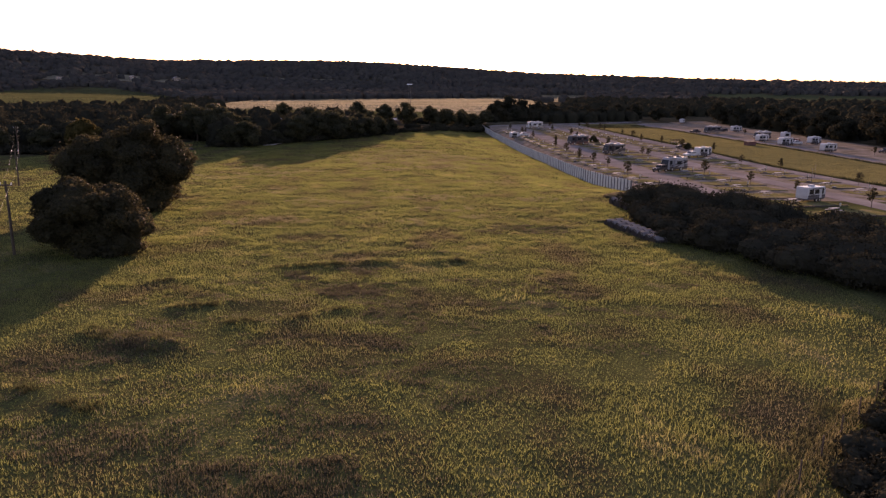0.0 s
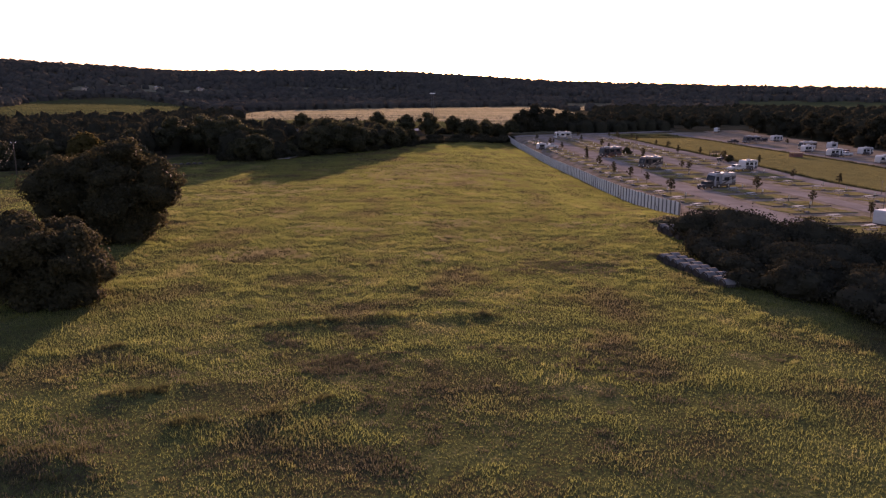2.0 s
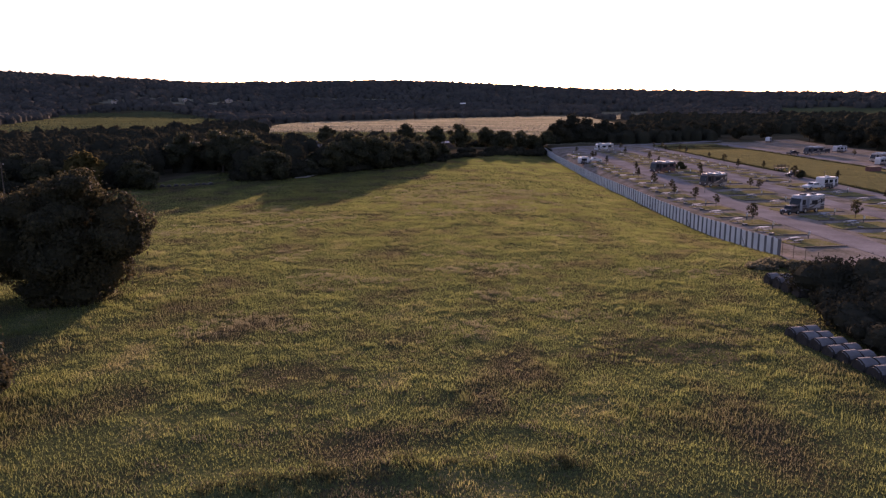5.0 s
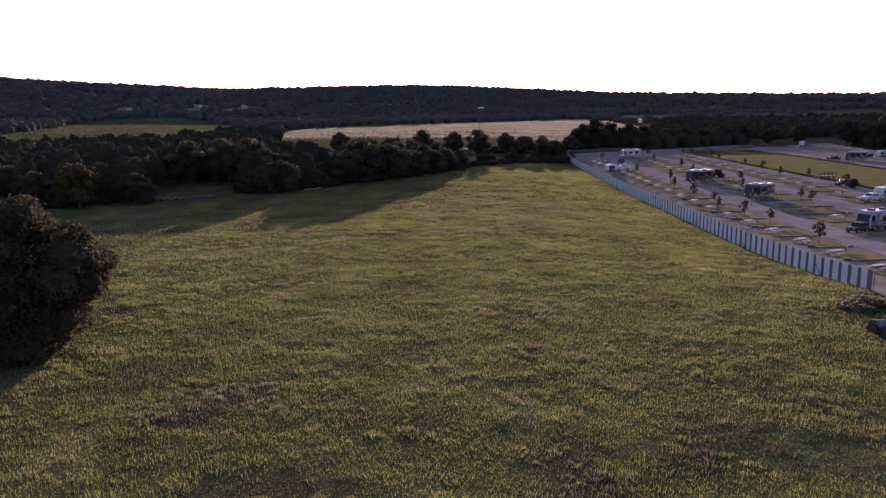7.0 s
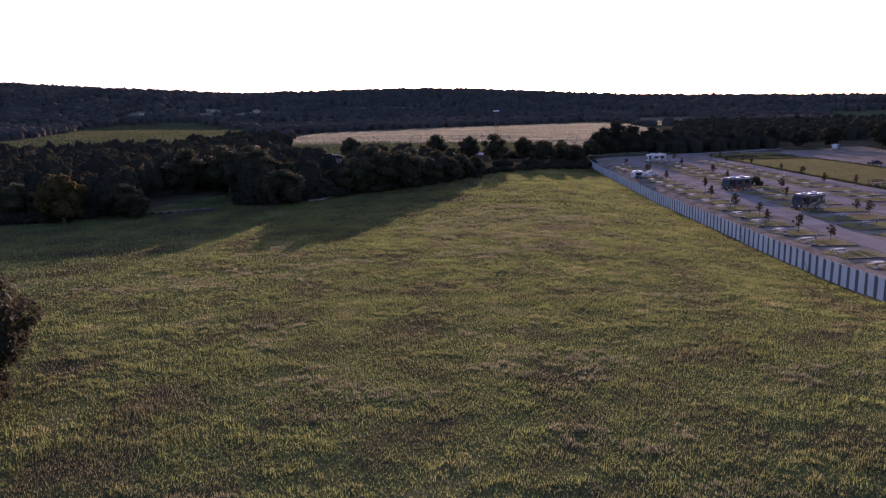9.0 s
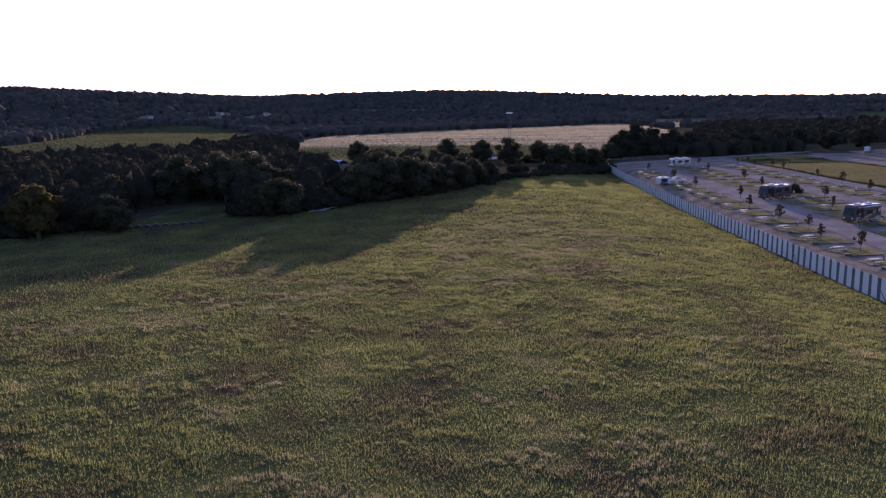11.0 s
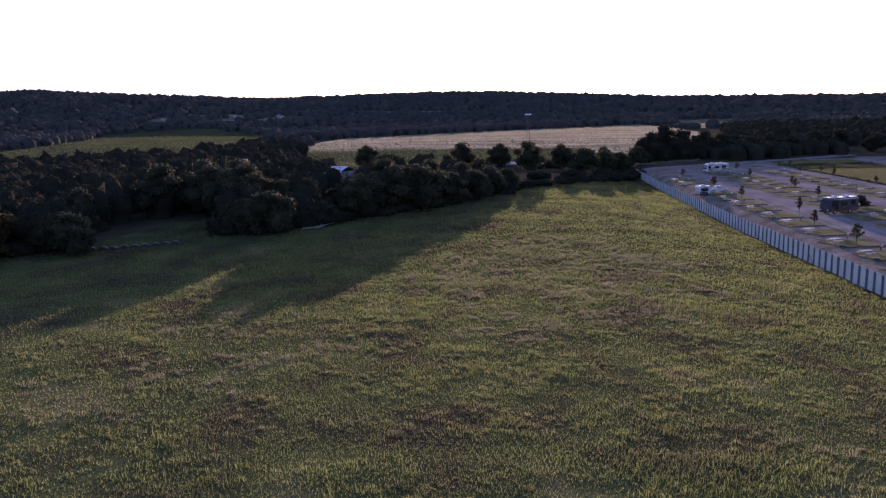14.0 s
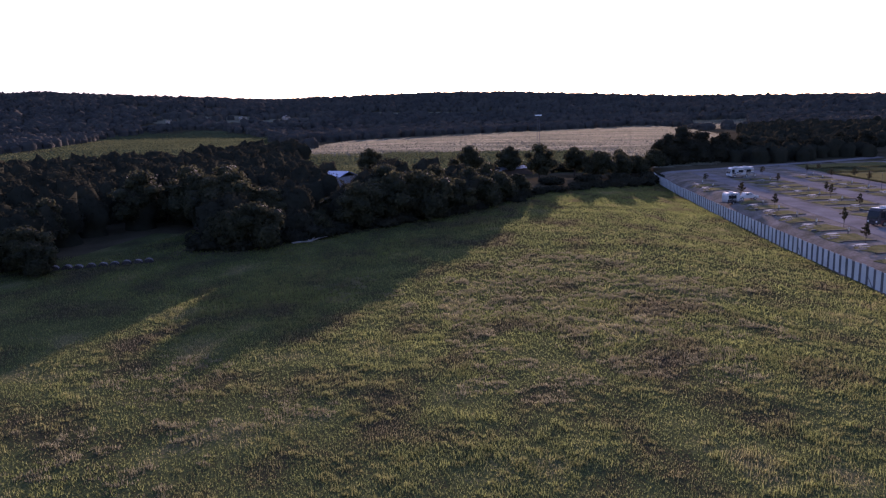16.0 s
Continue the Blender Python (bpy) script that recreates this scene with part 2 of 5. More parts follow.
def ground(x, y):
    """Height of the land, without the grass hummocks."""
    x, y = np.asarray(x, float), np.asarray(y, float)
    slope = lambda px, py: -0.0085 * np.clip(px, -150, 160) + 0.0019 * np.clip(py, -200, 1000) + np.interp(
        py, (200, 262, 320, 363, 384, 450, 520, 600, 750, 900, 1000), (0, 1.6, 2.5, 3.4, 3.6, 4.8, 8, 12, 16.5, 20, 22))
    z = slope(x, y)
    dip = np.interp(y, FENCE_Y, FENCE_Z) - slope(fence_x(y), y)
    d = x - fence_x(y)
    z = z + dip * np.exp(-(d / np.where(d < 0, 16.0, 3.6)) ** 2) * ((y > 100) & (y < 420))
    z = z + 7 * smooth(250, 700, -x) * smooth(300, 700, y)
    az = np.degrees(np.arctan2(x, np.maximum(y, 1)))
    far = np.hypot(x, y - 60)
    crest = 1450 * np.tan(np.radians(np.interp(az, RIDGE_AZ, RIDGE_EL))) + 17 - 10.5
    k = smooth(820, 1450, far) * (y > 0)
    z = z * (1 - k) + (crest + 6 * (value_noise(x, y, 160, 3) - .5) * (1 - smooth(1300, 1440, far))) * k
    return z - 0.05 * np.maximum(far - 1460, 0) * (y > 0)


def gz(x, y):
    return float(ground(x, y))


def mesh_of(name, verts, faces, materials, index=None, flat=True):
    """A mesh from number arrays; faces is n x 3 or n x 4."""
    me = bpy.data.meshes.new(name)
    verts, faces = np.asarray(verts, np.float32), np.asarray(faces, np.int32)
    k = faces.shape[1]
    me.vertices.add(len(verts))
    me.vertices.foreach_set("co", verts.ravel())
    me.loops.add(faces.size)
    me.loops.foreach_set("vertex_index", faces.ravel())
    me.polygons.add(len(faces))
    me.polygons.foreach_set("loop_start", np.arange(0, faces.size, k, dtype=np.int32))
    me.polygons.foreach_set("use_smooth", np.full(len(faces), not flat))
    if index is not None:
        me.polygons.foreach_set("material_index", np.asarray(index, np.int32))
    for m in materials:
        me.materials.append(m)
    me.update(calc_edges=True)
    me.validate()
    return me


def grow(start, step, ratio, end):
    out, p = [], start
    while abs(p) < abs(end):
        step *= ratio
        p += step
        out.append(p)
    return out


left_edge = grow(-78, -0.8, 1.13, -2600)[::-1]
right_edge = grow(44, 0.8, 1.13, 2600)
gx = np.array(left_edge + list(np.arange(-78, 44.1, 1.0)) + right_edge)
gy = np.array([-400, -200, -100, -50, -20, -5] + list(np.arange(5, 330.1, 1.0)) + grow(330, 0.8, 1.07, 420) + list(np.arange(431, 1700, 11.0)) + [1800, 2000, 2400, 3000])
GX, GY = np.meshgrid(gx, gy)
GZ = ground(GX, GY)
in_park = (GX > fence_x(GY) + 0.5) & (GY > 110)


BERMS = [(-18.5, 68.2, -9.3, 71.6, .24, 1.2), (-9.3, 71.6, 2, 73.6, .2, 1.1), (-27.5, 47.8, -19, 44.2, .2, 1.5), (-28, 38.6, -20.5, 35.4, .16, 1.4), (-23.5, 53.1, -16.7, 56.5, .22, 1.1), (-17.3, 50.3, -12.9, 51.5, .2, 1.0), (-12.9, 51.5, -9.3, 54.8, .2, 1.0), (-28.5, 61.9, -24.6, 64, .16, 1.0), (-25.1, 46.7, -19.8, 45.7, .2, 1.3)]


def berm(x, y, ax, ay, bx, by, h, w):
    """A low grown-over bank along a line."""
    k = np.clip(((x - ax) * (bx - ax) + (y - ay) * (by - ay)) / ((bx - ax) ** 2 + (by - ay) ** 2), 0, 1)
    d = np.hypot(x - ax - k * (bx - ax), y - ay - k * (by - ay))
    return h * np.exp(-(d / w) ** 2) * (.2 + 1.1 * value_noise(x * .7, y, 1.9, 14))


def hummocks(x, y):
    """Low uneven swells and tussocks of the pasture."""
    return 0.1 * (value_noise(x, y, 6.0, 11) - .5) + 0.17 * np.maximum(value_noise(x, y, 2.1, 12) - .45, 0) + 0.32 * np.maximum(value_noise(x * .6, y, 1.8, 15) - .55, 0) * smooth(60, 80, y) * (1 - .55 * smooth(85, 115, y) - .45 * smooth(190, 235, y)) + sum(berm(x, y, *b) for b in BERMS)


hummock = hummocks(GX, GY)
GZ = GZ + hummock * (~in_park) * (GY < 420) * (1 - smooth(300, 420, GY))
ny, nx = GX.shape
idx = np.arange(nx * ny).reshape(ny, nx)
quads = np.stack([idx[:-1, :-1], idx[:-1, 1:], idx[1:, 1:], idx[1:, :-1]], -1).reshape(-1, 4)
cx = ((GX[:-1, :-1] + GX[1:, 1:]) / 2).ravel()
cy = ((GY[:-1, :-1] + GY[1:, 1:]) / 2).ravel()


def tree_line(x):
    """The y at which the wood beside the pasture begins; it stands back behind a row of bales."""
    return np.interp(x, (-300, -115, -104, -101, -89, -84, -72, -65, -52, -41, -33, -28, -20, 15), (150, 196, 208, 246, 246, 224, 227, 238, 258, 274, 300, 316, 332, 392))


CLEAR_AZ = (8.2, 12.6)
LEFT_AZ, LEFT_FAR = (-47, -43.7, -42, -40.3, -38.4, -36.5, -34.5, -32.5, -30.5, -28.4, -26.7, -25), (555, 570, 584, 632, 702, 775, 820, 852, 880, 884, 852, 790)
MEAD_AZ, MEAD_FAR = (-23, -22, -19.7, -17.4, -15.1, -10.4, -5.8, -3.5, 1, 3.2, 5.4, 7.5, 9.1, 11), (548, 566, 646, 687, 700, 750, 797, 822, 880, 915, 930, 862, 720, 640)
caz = np.degrees(np.arctan2(cx + 12, cy - 117))
region = np.zeros(len(cx), int)
region[(cx > fence_x(cy)) & (cy > 128) & (cx < 165) & (cy < 392 + (cx - 14) * 0.55)] = 1
woods = (cy > tree_line(cx)) & (cx < 15)
woods |= (cy > 392 + (cx - 14) * 0.55) & (cx >= 15)
woods |= (cx >= 165) & (cy > 100)
woods |= (cy > 800)
region[woods] = 3
mead_far = np.interp(caz, MEAD_AZ, MEAD_FAR)
region[(caz > -23) & (caz < 10.5) & (cy > 395) & (cy < mead_far) & (cy > 420 + 0.9 * np.maximum(cx - 25, 0))] = 2
region[(caz < -25.5) & (caz > -47) & (cy > 470) & (cy < np.interp(caz, LEFT_AZ, LEFT_FAR))] = 4
region[(caz > CLEAR_AZ[0]) & (caz < CLEAR_AZ[1]) & (cy > 790) & (cy < 990)] = 2
region[(caz > -24.5) & (caz < -16) & (cy > 395) & (cy < 505)] = 4
region[(caz >= -16) & (caz < 1) & (cy > 395) & (cy < 522)] = 4
strips = ((caz > -18.5) & (caz < -6) & (cy > 1095) & (cy < 1130)) | ((caz > -33.5) & (caz < -22) & (cy > 905 + 9 * (caz + 33.5)) & (cy < 1000 + 6 * (caz + 33)))
region[strips] = 2
haz, hr = np.degrees(np.arctan2(cx, cy - 15)), np.hypot(cx, cy - 15)
region[(haz > 19.5) & (haz < 37) & (hr > 800) & (hr < 1068)] = 4
ground_ob = new("ground", mesh_of("ground", np.stack([GX, GY, GZ], -1).reshape(-1, 3), quads, [M_field, M_gravel, M_meadow, M_floor, M_green_meadow], region, False))
tagged(ground_ob, "rolling pasture of green and brown grass, reaching wooded hills", "ground", kind="structure")


def part(name, bm, mat, parent=None, label=""):
    """Links a bmesh (or mesh) as one mesh object, under a thing or a part."""
    if isinstance(bm, bmesh.types.BMesh):
        me = bpy.data.meshes.new(name)
        bm.to_mesh(me)
        bm.free()
        me.materials.append(mat)
    else:
        me = bm
    ob = new(name, me)
    if parent:
        ob.parent = parent
    if label:
        ob["label"] = label
    return ob


def thing(name, m, label, category, group=""):
    ob = new(name)
    ob.empty_display_size = 0.3
    ob.matrix_world = m
    return tagged(ob, label, category, group)


def box(bm, x0, x1, y0, y1, z0, z1, bevel=0.0):
    r = bmesh.ops.create_cube(bm, size=1)
    bmesh.ops.transform(bm, verts=r["verts"], matrix=Matrix.Translation(((x0 + x1) / 2, (y0 + y1) / 2, (z0 + z1) / 2)) @ Matrix.Diagonal((x1 - x0, y1 - y0, z1 - z0, 1)))
    if bevel:
        vs = set(r["verts"])
        es = [e for e in bm.edges if e.verts[0] in vs and e.verts[1] in vs]
        bmesh.ops.bevel(bm, geom=es, offset=bevel, segments=2, affect='EDGES', profile=0.6)
    return bm


def cyl(bm, a, b, r0, r1=None, n=8):
    """A tapered rod from a to b."""
    a, b = Vector(a), Vector(b)
    d = b - a
    r = bmesh.ops.create_cone(bm, cap_ends=True, segments=n, radius1=r0, radius2=r0 if r1 is None else r1, depth=d.length)
    bmesh.ops.transform(bm, verts=r["verts"], matrix=Matrix.Translation((a + b) / 2) @ d.to_track_quat('Z', 'Y').to_matrix().to_4x4())
    return bm


def profile(bm, pts, y0, y1, bevel=0.05):
    """A body drawn from a side outline in x and z, from y0 to y1."""
    a = [bm.verts.new((x, y0, z)) for x, z in pts]
    b = [bm.verts.new((x, y1, z)) for x, z in pts]
    n = len(pts)
    fs = [bm.faces.new(a[::-1]), bm.faces.new(b)]
    fs += [bm.faces.new((a[i], a[(i + 1) % n], b[(i + 1) % n], b[i])) for i in range(n)]
    bmesh.ops.recalc_face_normals(bm, faces=fs)
    if bevel:
        es = {e for f in fs for e in f.edges}
        bmesh.ops.bevel(bm, geom=list(es), offset=bevel, segments=2, affect='EDGES', profile=0.6)
    return bm


def B():
    return bmesh.new()


# ---- sheets on the ground: roads, lawns ----
FA, FE, FN = Vector((34, 134)), Vector((-0.0797, 0.9968)), Vector((0.9968, 0.0797))


def uv(u, v):
    p = FA + FE * u + FN * v
    return p.x, p.y


def sheet(name, corners, lift, mat, label, category, step=3.0, kind="structure", wobble=0.0):
    """A thin slab that follows the land over a four-cornered patch."""
    a, b, c, d = [np.array(p, float) for p in corners]
    n = max(1, int(max(np.linalg.norm(b - a), np.linalg.norm(c - d)) / step))
    m = max(1, int(max(np.linalg.norm(d - a), np.linalg.norm(c - b)) / step))
    s, t = np.meshgrid(np.linspace(0, 1, n + 1), np.linspace(0, 1, m + 1))
    P = a * ((1 - s) * (1 - t))[..., None] + b * (s * (1 - t))[..., None] + c * (s * t)[..., None] + d * ((1 - s) * t)[..., None]
    if wobble:
        edge = ((s == 0) | (s == 1) | (t == 0) | (t == 1))
        P[..., 0] += edge * wobble * (value_noise(P[..., 0], P[..., 1], 2.5, 5) - .5)
        P[..., 1] += edge * wobble * (value_noise(P[..., 0], P[..., 1], 2.5, 6) - .5)
    Z = ground(P[..., 0], P[..., 1])
    top = np.dstack([P, Z + lift]).reshape(-1, 3)
    low = top - np.array([0, 0, lift + 0.15])
    k = (n + 1) * (m + 1)
    g = np.arange(k).reshape(m + 1, n + 1)
    q = [np.stack([g[:-1, :-1], g[:-1, 1:], g[1:, 1:], g[1:, :-1]], -1).reshape(-1, 4)]
    rim = np.concatenate([g[0, :], g[1:, -1], g[-1, -2::-1], g[-2:0:-1, 0]])
    nxt = np.roll(rim, -1)
    q.append(np.stack([rim + k, nxt + k, nxt, rim], -1))
    ob = new(name, mesh_of(name, np.concatenate([top, low]), np.concatenate(q), [mat], flat=True))
    return tagged(ob, label, category, kind=kind)


sheet("road", (uv(-30, 14.2), uv(-30, 20.2), uv(255, 20.5), uv(255, 14.5)), 0.05, M_road, "pale grey paved lane between camping sites", "road")
sheet("road", (uv(-45, 37.5), uv(-45, 43.0), uv(262, 41), uv(262, 35.5)), 0.05, M_road, "pale grey paved lane between camping sites", "road")
sheet("road", (uv(-45, 57), uv(-45, 62.0), uv(275, 57), uv(275, 52)), 0.05, M_road, "pale grey paved lane beside the lawn", "road")
sheet("road", (uv(-20, 101), uv(-20, 107.0), uv(300, 107), uv(300, 101)), 0.05, M_road, "pale grey paved lane beside the lawn", "road")
sheet("road", (uv(252, 2), uv(258, 0), uv(325, 112), uv(319, 114)), 0.06, M_road, "pale grey paved drive along the edge of the wood", "road")
sheet("lawn", (uv(-45, 63.0), uv(-45, 100), uv(249, 97), uv(245, 59)), 0.07, M_lawn, "broad yellow-green mown grass strip", "lawn", wobble=1.2)
sheet("lawn", (uv(249, 60), uv(253, 97), uv(270, 98), uv(264, 60)), 0.07, M_green_meadow, "dark green mown grass strip across the end of the lawn", "lawn", wobble=1.2)
sheet("lawn", (uv(267, 60), uv(273, 98), uv(296, 100), uv(284, 62)), 0.07, M_lawn, "mown grass strip beside the lane", "lawn", wobble=1.2)

# ---- fence ----
PANEL_W, PITCH, FENCE_H = 1.32, 2.1, 2.4


def corrugated(w, h, waves=9, depth=0.03):
    """A standing corrugated sheet, w wide along x, with its two faces."""
    n = waves * 4
    xs = np.linspace(-w / 2, w / 2, n + 1)
    ys = depth * np.sin(np.linspace(0, waves * 2 * math.pi, n + 1))
    V, F = [], []
    for side in (0, 0.012):
        for z in (0.06, h):
            V += [(x, y + side, z) for x, y in zip(xs, ys)]
    k = n + 1
    for i in range(n):
        F.append((i, i + 1, k + i + 1, k + i))
        F.append((2 * k + i + 1, 2 * k + i, 3 * k + i, 3 * k + i + 1))
        F.append((k + i, k + i + 1, 3 * k + i + 1, 3 * k + i))
    return mesh_of("panel", V, F, [M_sheet])


def fence_thing():
    f = thing("fence", Matrix.Identity(4), "tall fence of separate white corrugated metal panels on steel posts", "fence")
    panel_me = corrugated(PANEL_W, FENCE_H)
    bm = cyl(B(), (0, 0, -0.4), (0, 0, FENCE_H + 0.05), 0.05, n=6)
    post_me = part("post", bm, M_steel).data
    bpy.data.objects.remove(bpy.data.objects["post"])
    # Added filler behind each open gap, not part of the fence, to darken it.
    gap = (PITCH - PANEL_W) / 2 + 0.08
    filler_me = part("gap_filler", box(B(), -gap, gap, 0.05, 0.075, 0.05, FENCE_H - 0.08), M_gap_filler).data
    bpy.data.objects.remove(bpy.data.objects["gap_filler"])
    bm = box(B(), -PITCH / 2, PITCH / 2, -0.03, 0.03, -0.04, 0.04)
    rail_me = part("rail", bm, M_steel).data
    bpy.data.objects.remove(bpy.data.objects["rail"])
    bm = cyl(B(), (0, 0, 0.1), (1.5, 0, 1.5), 0.04, n=6)
    brace_me = part("brace", bm, M_steel).data
    bpy.data.objects.remove(bpy.data.objects["brace"])
    rng = random.Random(4)
    n = int(251 / PITCH)
    ang = math.degrees(math.atan2(FE.y, FE.x))
    for i in range(n + 1):
        u = i * PITCH
        x, y = uv(u, 0)
        z = gz(x, y)
        o = new("post", post_me)
        o.parent, o.matrix_basis = f, pose(x, y, z, 0, 0, ang)
        rise = 1 + .2 * min(1.0, u / 22)
        o = new("gap_filler", filler_me)
        o.parent, o.matrix_basis = f, pose(x, y, z, 0, 0, ang) @ Matrix.Diagonal((1, 1, rise, 1))
        if i == n:
            break
        xm, ym = uv(u + PITCH / 2, -0.1)
        zm = gz(xm, ym)
        o = new("panel", panel_me)
        o.parent = f
        o.matrix_basis = pose(xm, ym, zm + rng.uniform(-0.04, 0.06), rng.uniform(-.8, .8), rng.uniform(-.5, .5), ang + rng.uniform(-.8, .8)) @ Matrix.Diagonal((rng.uniform(.95, 1.06), 1, rng.uniform(.98, 1.02) * rise, 1))
        xn, yn = uv(u + PITCH, 0)
        tilt = math.degrees(math.atan2(gz(xn, yn) - z, PITCH))
        for h in (0.5, 1.9):
            o = new("rail", rail_me)
            xr, yr = uv(u + PITCH / 2, 0.0)
            o.parent, o.matrix_basis = f, pose(xr, yr, (z + gz(xn, yn)) / 2 + h, 0, -tilt, ang)
        if i % 12 == 5:
            o = new("brace", brace_me)
            xb, yb = uv(u + 0.2, -0.2)
            o.parent, o.matrix_basis = f, pose(xb, yb, z, 0, 0, ang)
    return f


fence_thing()

# ---- trees ----


def billows(rng, lobes, per, lo, hi):
    """Smaller rounded masses that sit on the outside of each lobe."""
    out = []
    for x, y, z, a, b, c in lobes:
        d = rng.normal(size=(per, 3))
        d /= np.linalg.norm(d, axis=1)[:, None]
        r = rng.uniform(lo, hi, per)
        for (u, v, w), k in zip(d, r):
            out.append((x + u * a * .78, y + v * b * .78, z + w * c * .78, a * k, b * k, c * k * .85))
    return out


def blob_core(lobes, scale, nu=10, nv=6):
    """Closed rounded masses inside a crown, which stop the light."""
    u, v = np.meshgrid(np.arange(nu) * 2 * math.pi / nu, np.linspace(0.08, math.pi - 0.08, nv))
    d = np.stack([np.sin(v) * np.cos(u), np.sin(v) * np.sin(u), np.cos(v)], -1).reshape(-1, 3)
    L = np.array(lobes)
    wob = 0.86 + 0.28 * value_noise(d[None, :, 0] * 2.2 + L[:, :1], d[None, :, 1] * 2.2 + d[None, :, 2] * 2.6 + L[:, 1:2], 1.0, 9)
    V = (L[:, None, :3] + d[None] * L[:, None, 3:] * scale * wob[..., None]).reshape(-1, 3)
    g = np.arange(nu * nv).reshape(nv, nu)
    n = np.roll(g, -1, axis=1)
    q = np.stack([g[:-1], g[1:], n[1:], n[:-1]], -1).reshape(-1, 4)
    F = (q[None] + (np.arange(len(L)) * nu * nv)[:, None, None]).reshape(-1, 4)
    return V, F


def sprays(rng, C, d, size, ruffle, flat=0.2):
    """Small bent leaf sprays at C that face more or less along d."""
    n = len(C)
    nrm = d + rng.normal(size=(n, 3)) * ruffle
    nrm /= np.linalg.norm(nrm, axis=1)[:, None]
    t = np.cross(nrm, rng.normal(size=(n, 3)))
    t /= np.linalg.norm(t, axis=1)[:, None] + 1e-9
    b = np.cross(nrm, t)
    s = (size * (0.55 + 0.9 * rng.random(n)))[:, None]
    V = np.stack([C - t * s * .5, C + b * s * .42 + nrm * s * flat, C + t * s * .55, C - b * s * .4 - nrm * s * flat * .4], 1).reshape(-1, 3)
    return V, np.arange(n * 4).reshape(-1, 4)


def leaves(rng, lobes, count, size, per=9, stray=.1, ruffle=.6, core=.74):
    """Leaf sprays over rounded masses, with a closed core behind them."""
    small = billows(rng, lobes, per, .3, .52)
    lob = np.array(list(lobes) + small)
    weight = (lob[:, 3] * lob[:, 4] + lob[:, 4] * lob[:, 5] + lob[:, 3] * lob[:, 5])
    weight[:len(lobes)] *= .5
    many = int(count * 3.2)
    which = rng.choice(len(lob), many, p=weight / weight.sum())
    d = rng.normal(size=(many, 3))
    d /= np.linalg.norm(d, axis=1)[:, None]
    rad = 0.8 + 0.24 * rng.random(many) + (rng.random(many) < stray) * rng.uniform(0, .4, many)
    C = lob[which, :3] + d * lob[which, 3:] * rad[:, None]
    free = np.ones(many, bool)
    for o in lob:
        near = np.flatnonzero(free & (np.abs(C[:, 0] - o[0]) < o[3]) & (np.abs(C[:, 1] - o[1]) < o[4]))
        free[near] = (((C[near] - o[:3]) / o[3:]) ** 2).sum(1) > .66
    pick = np.flatnonzero(free)[:count]
    V, F = sprays(rng, C[pick], d[pick], np.full(len(pick), size), ruffle)
    V2, F2 = blob_core(lobes, core)
    return np.concatenate([V, V2]), np.concatenate([F, F2 + len(V)])


def limb(V, F, pts, radii, n=7):
    """Adds a tapered bent tube through pts."""
    base = len(V)
    for i, (p, r) in enumerate(zip(pts, radii)):
        q = pts[min(i + 1, len(pts) - 1)] - pts[max(i - 1, 0)]
        quat = q.to_track_quat('Z', 'Y')
        for k in range(n):
            a = 2 * math.pi * k / n
            V.append(p + quat @ Vector((r * math.cos(a), r * math.sin(a), 0)))
    for i in range(len(pts) - 1):
        for k in range(n):
            F.append((base + i * n + k, base + i * n + (k + 1) % n, base + (i + 1) * n + (k + 1) % n, base + (i + 1) * n + k))


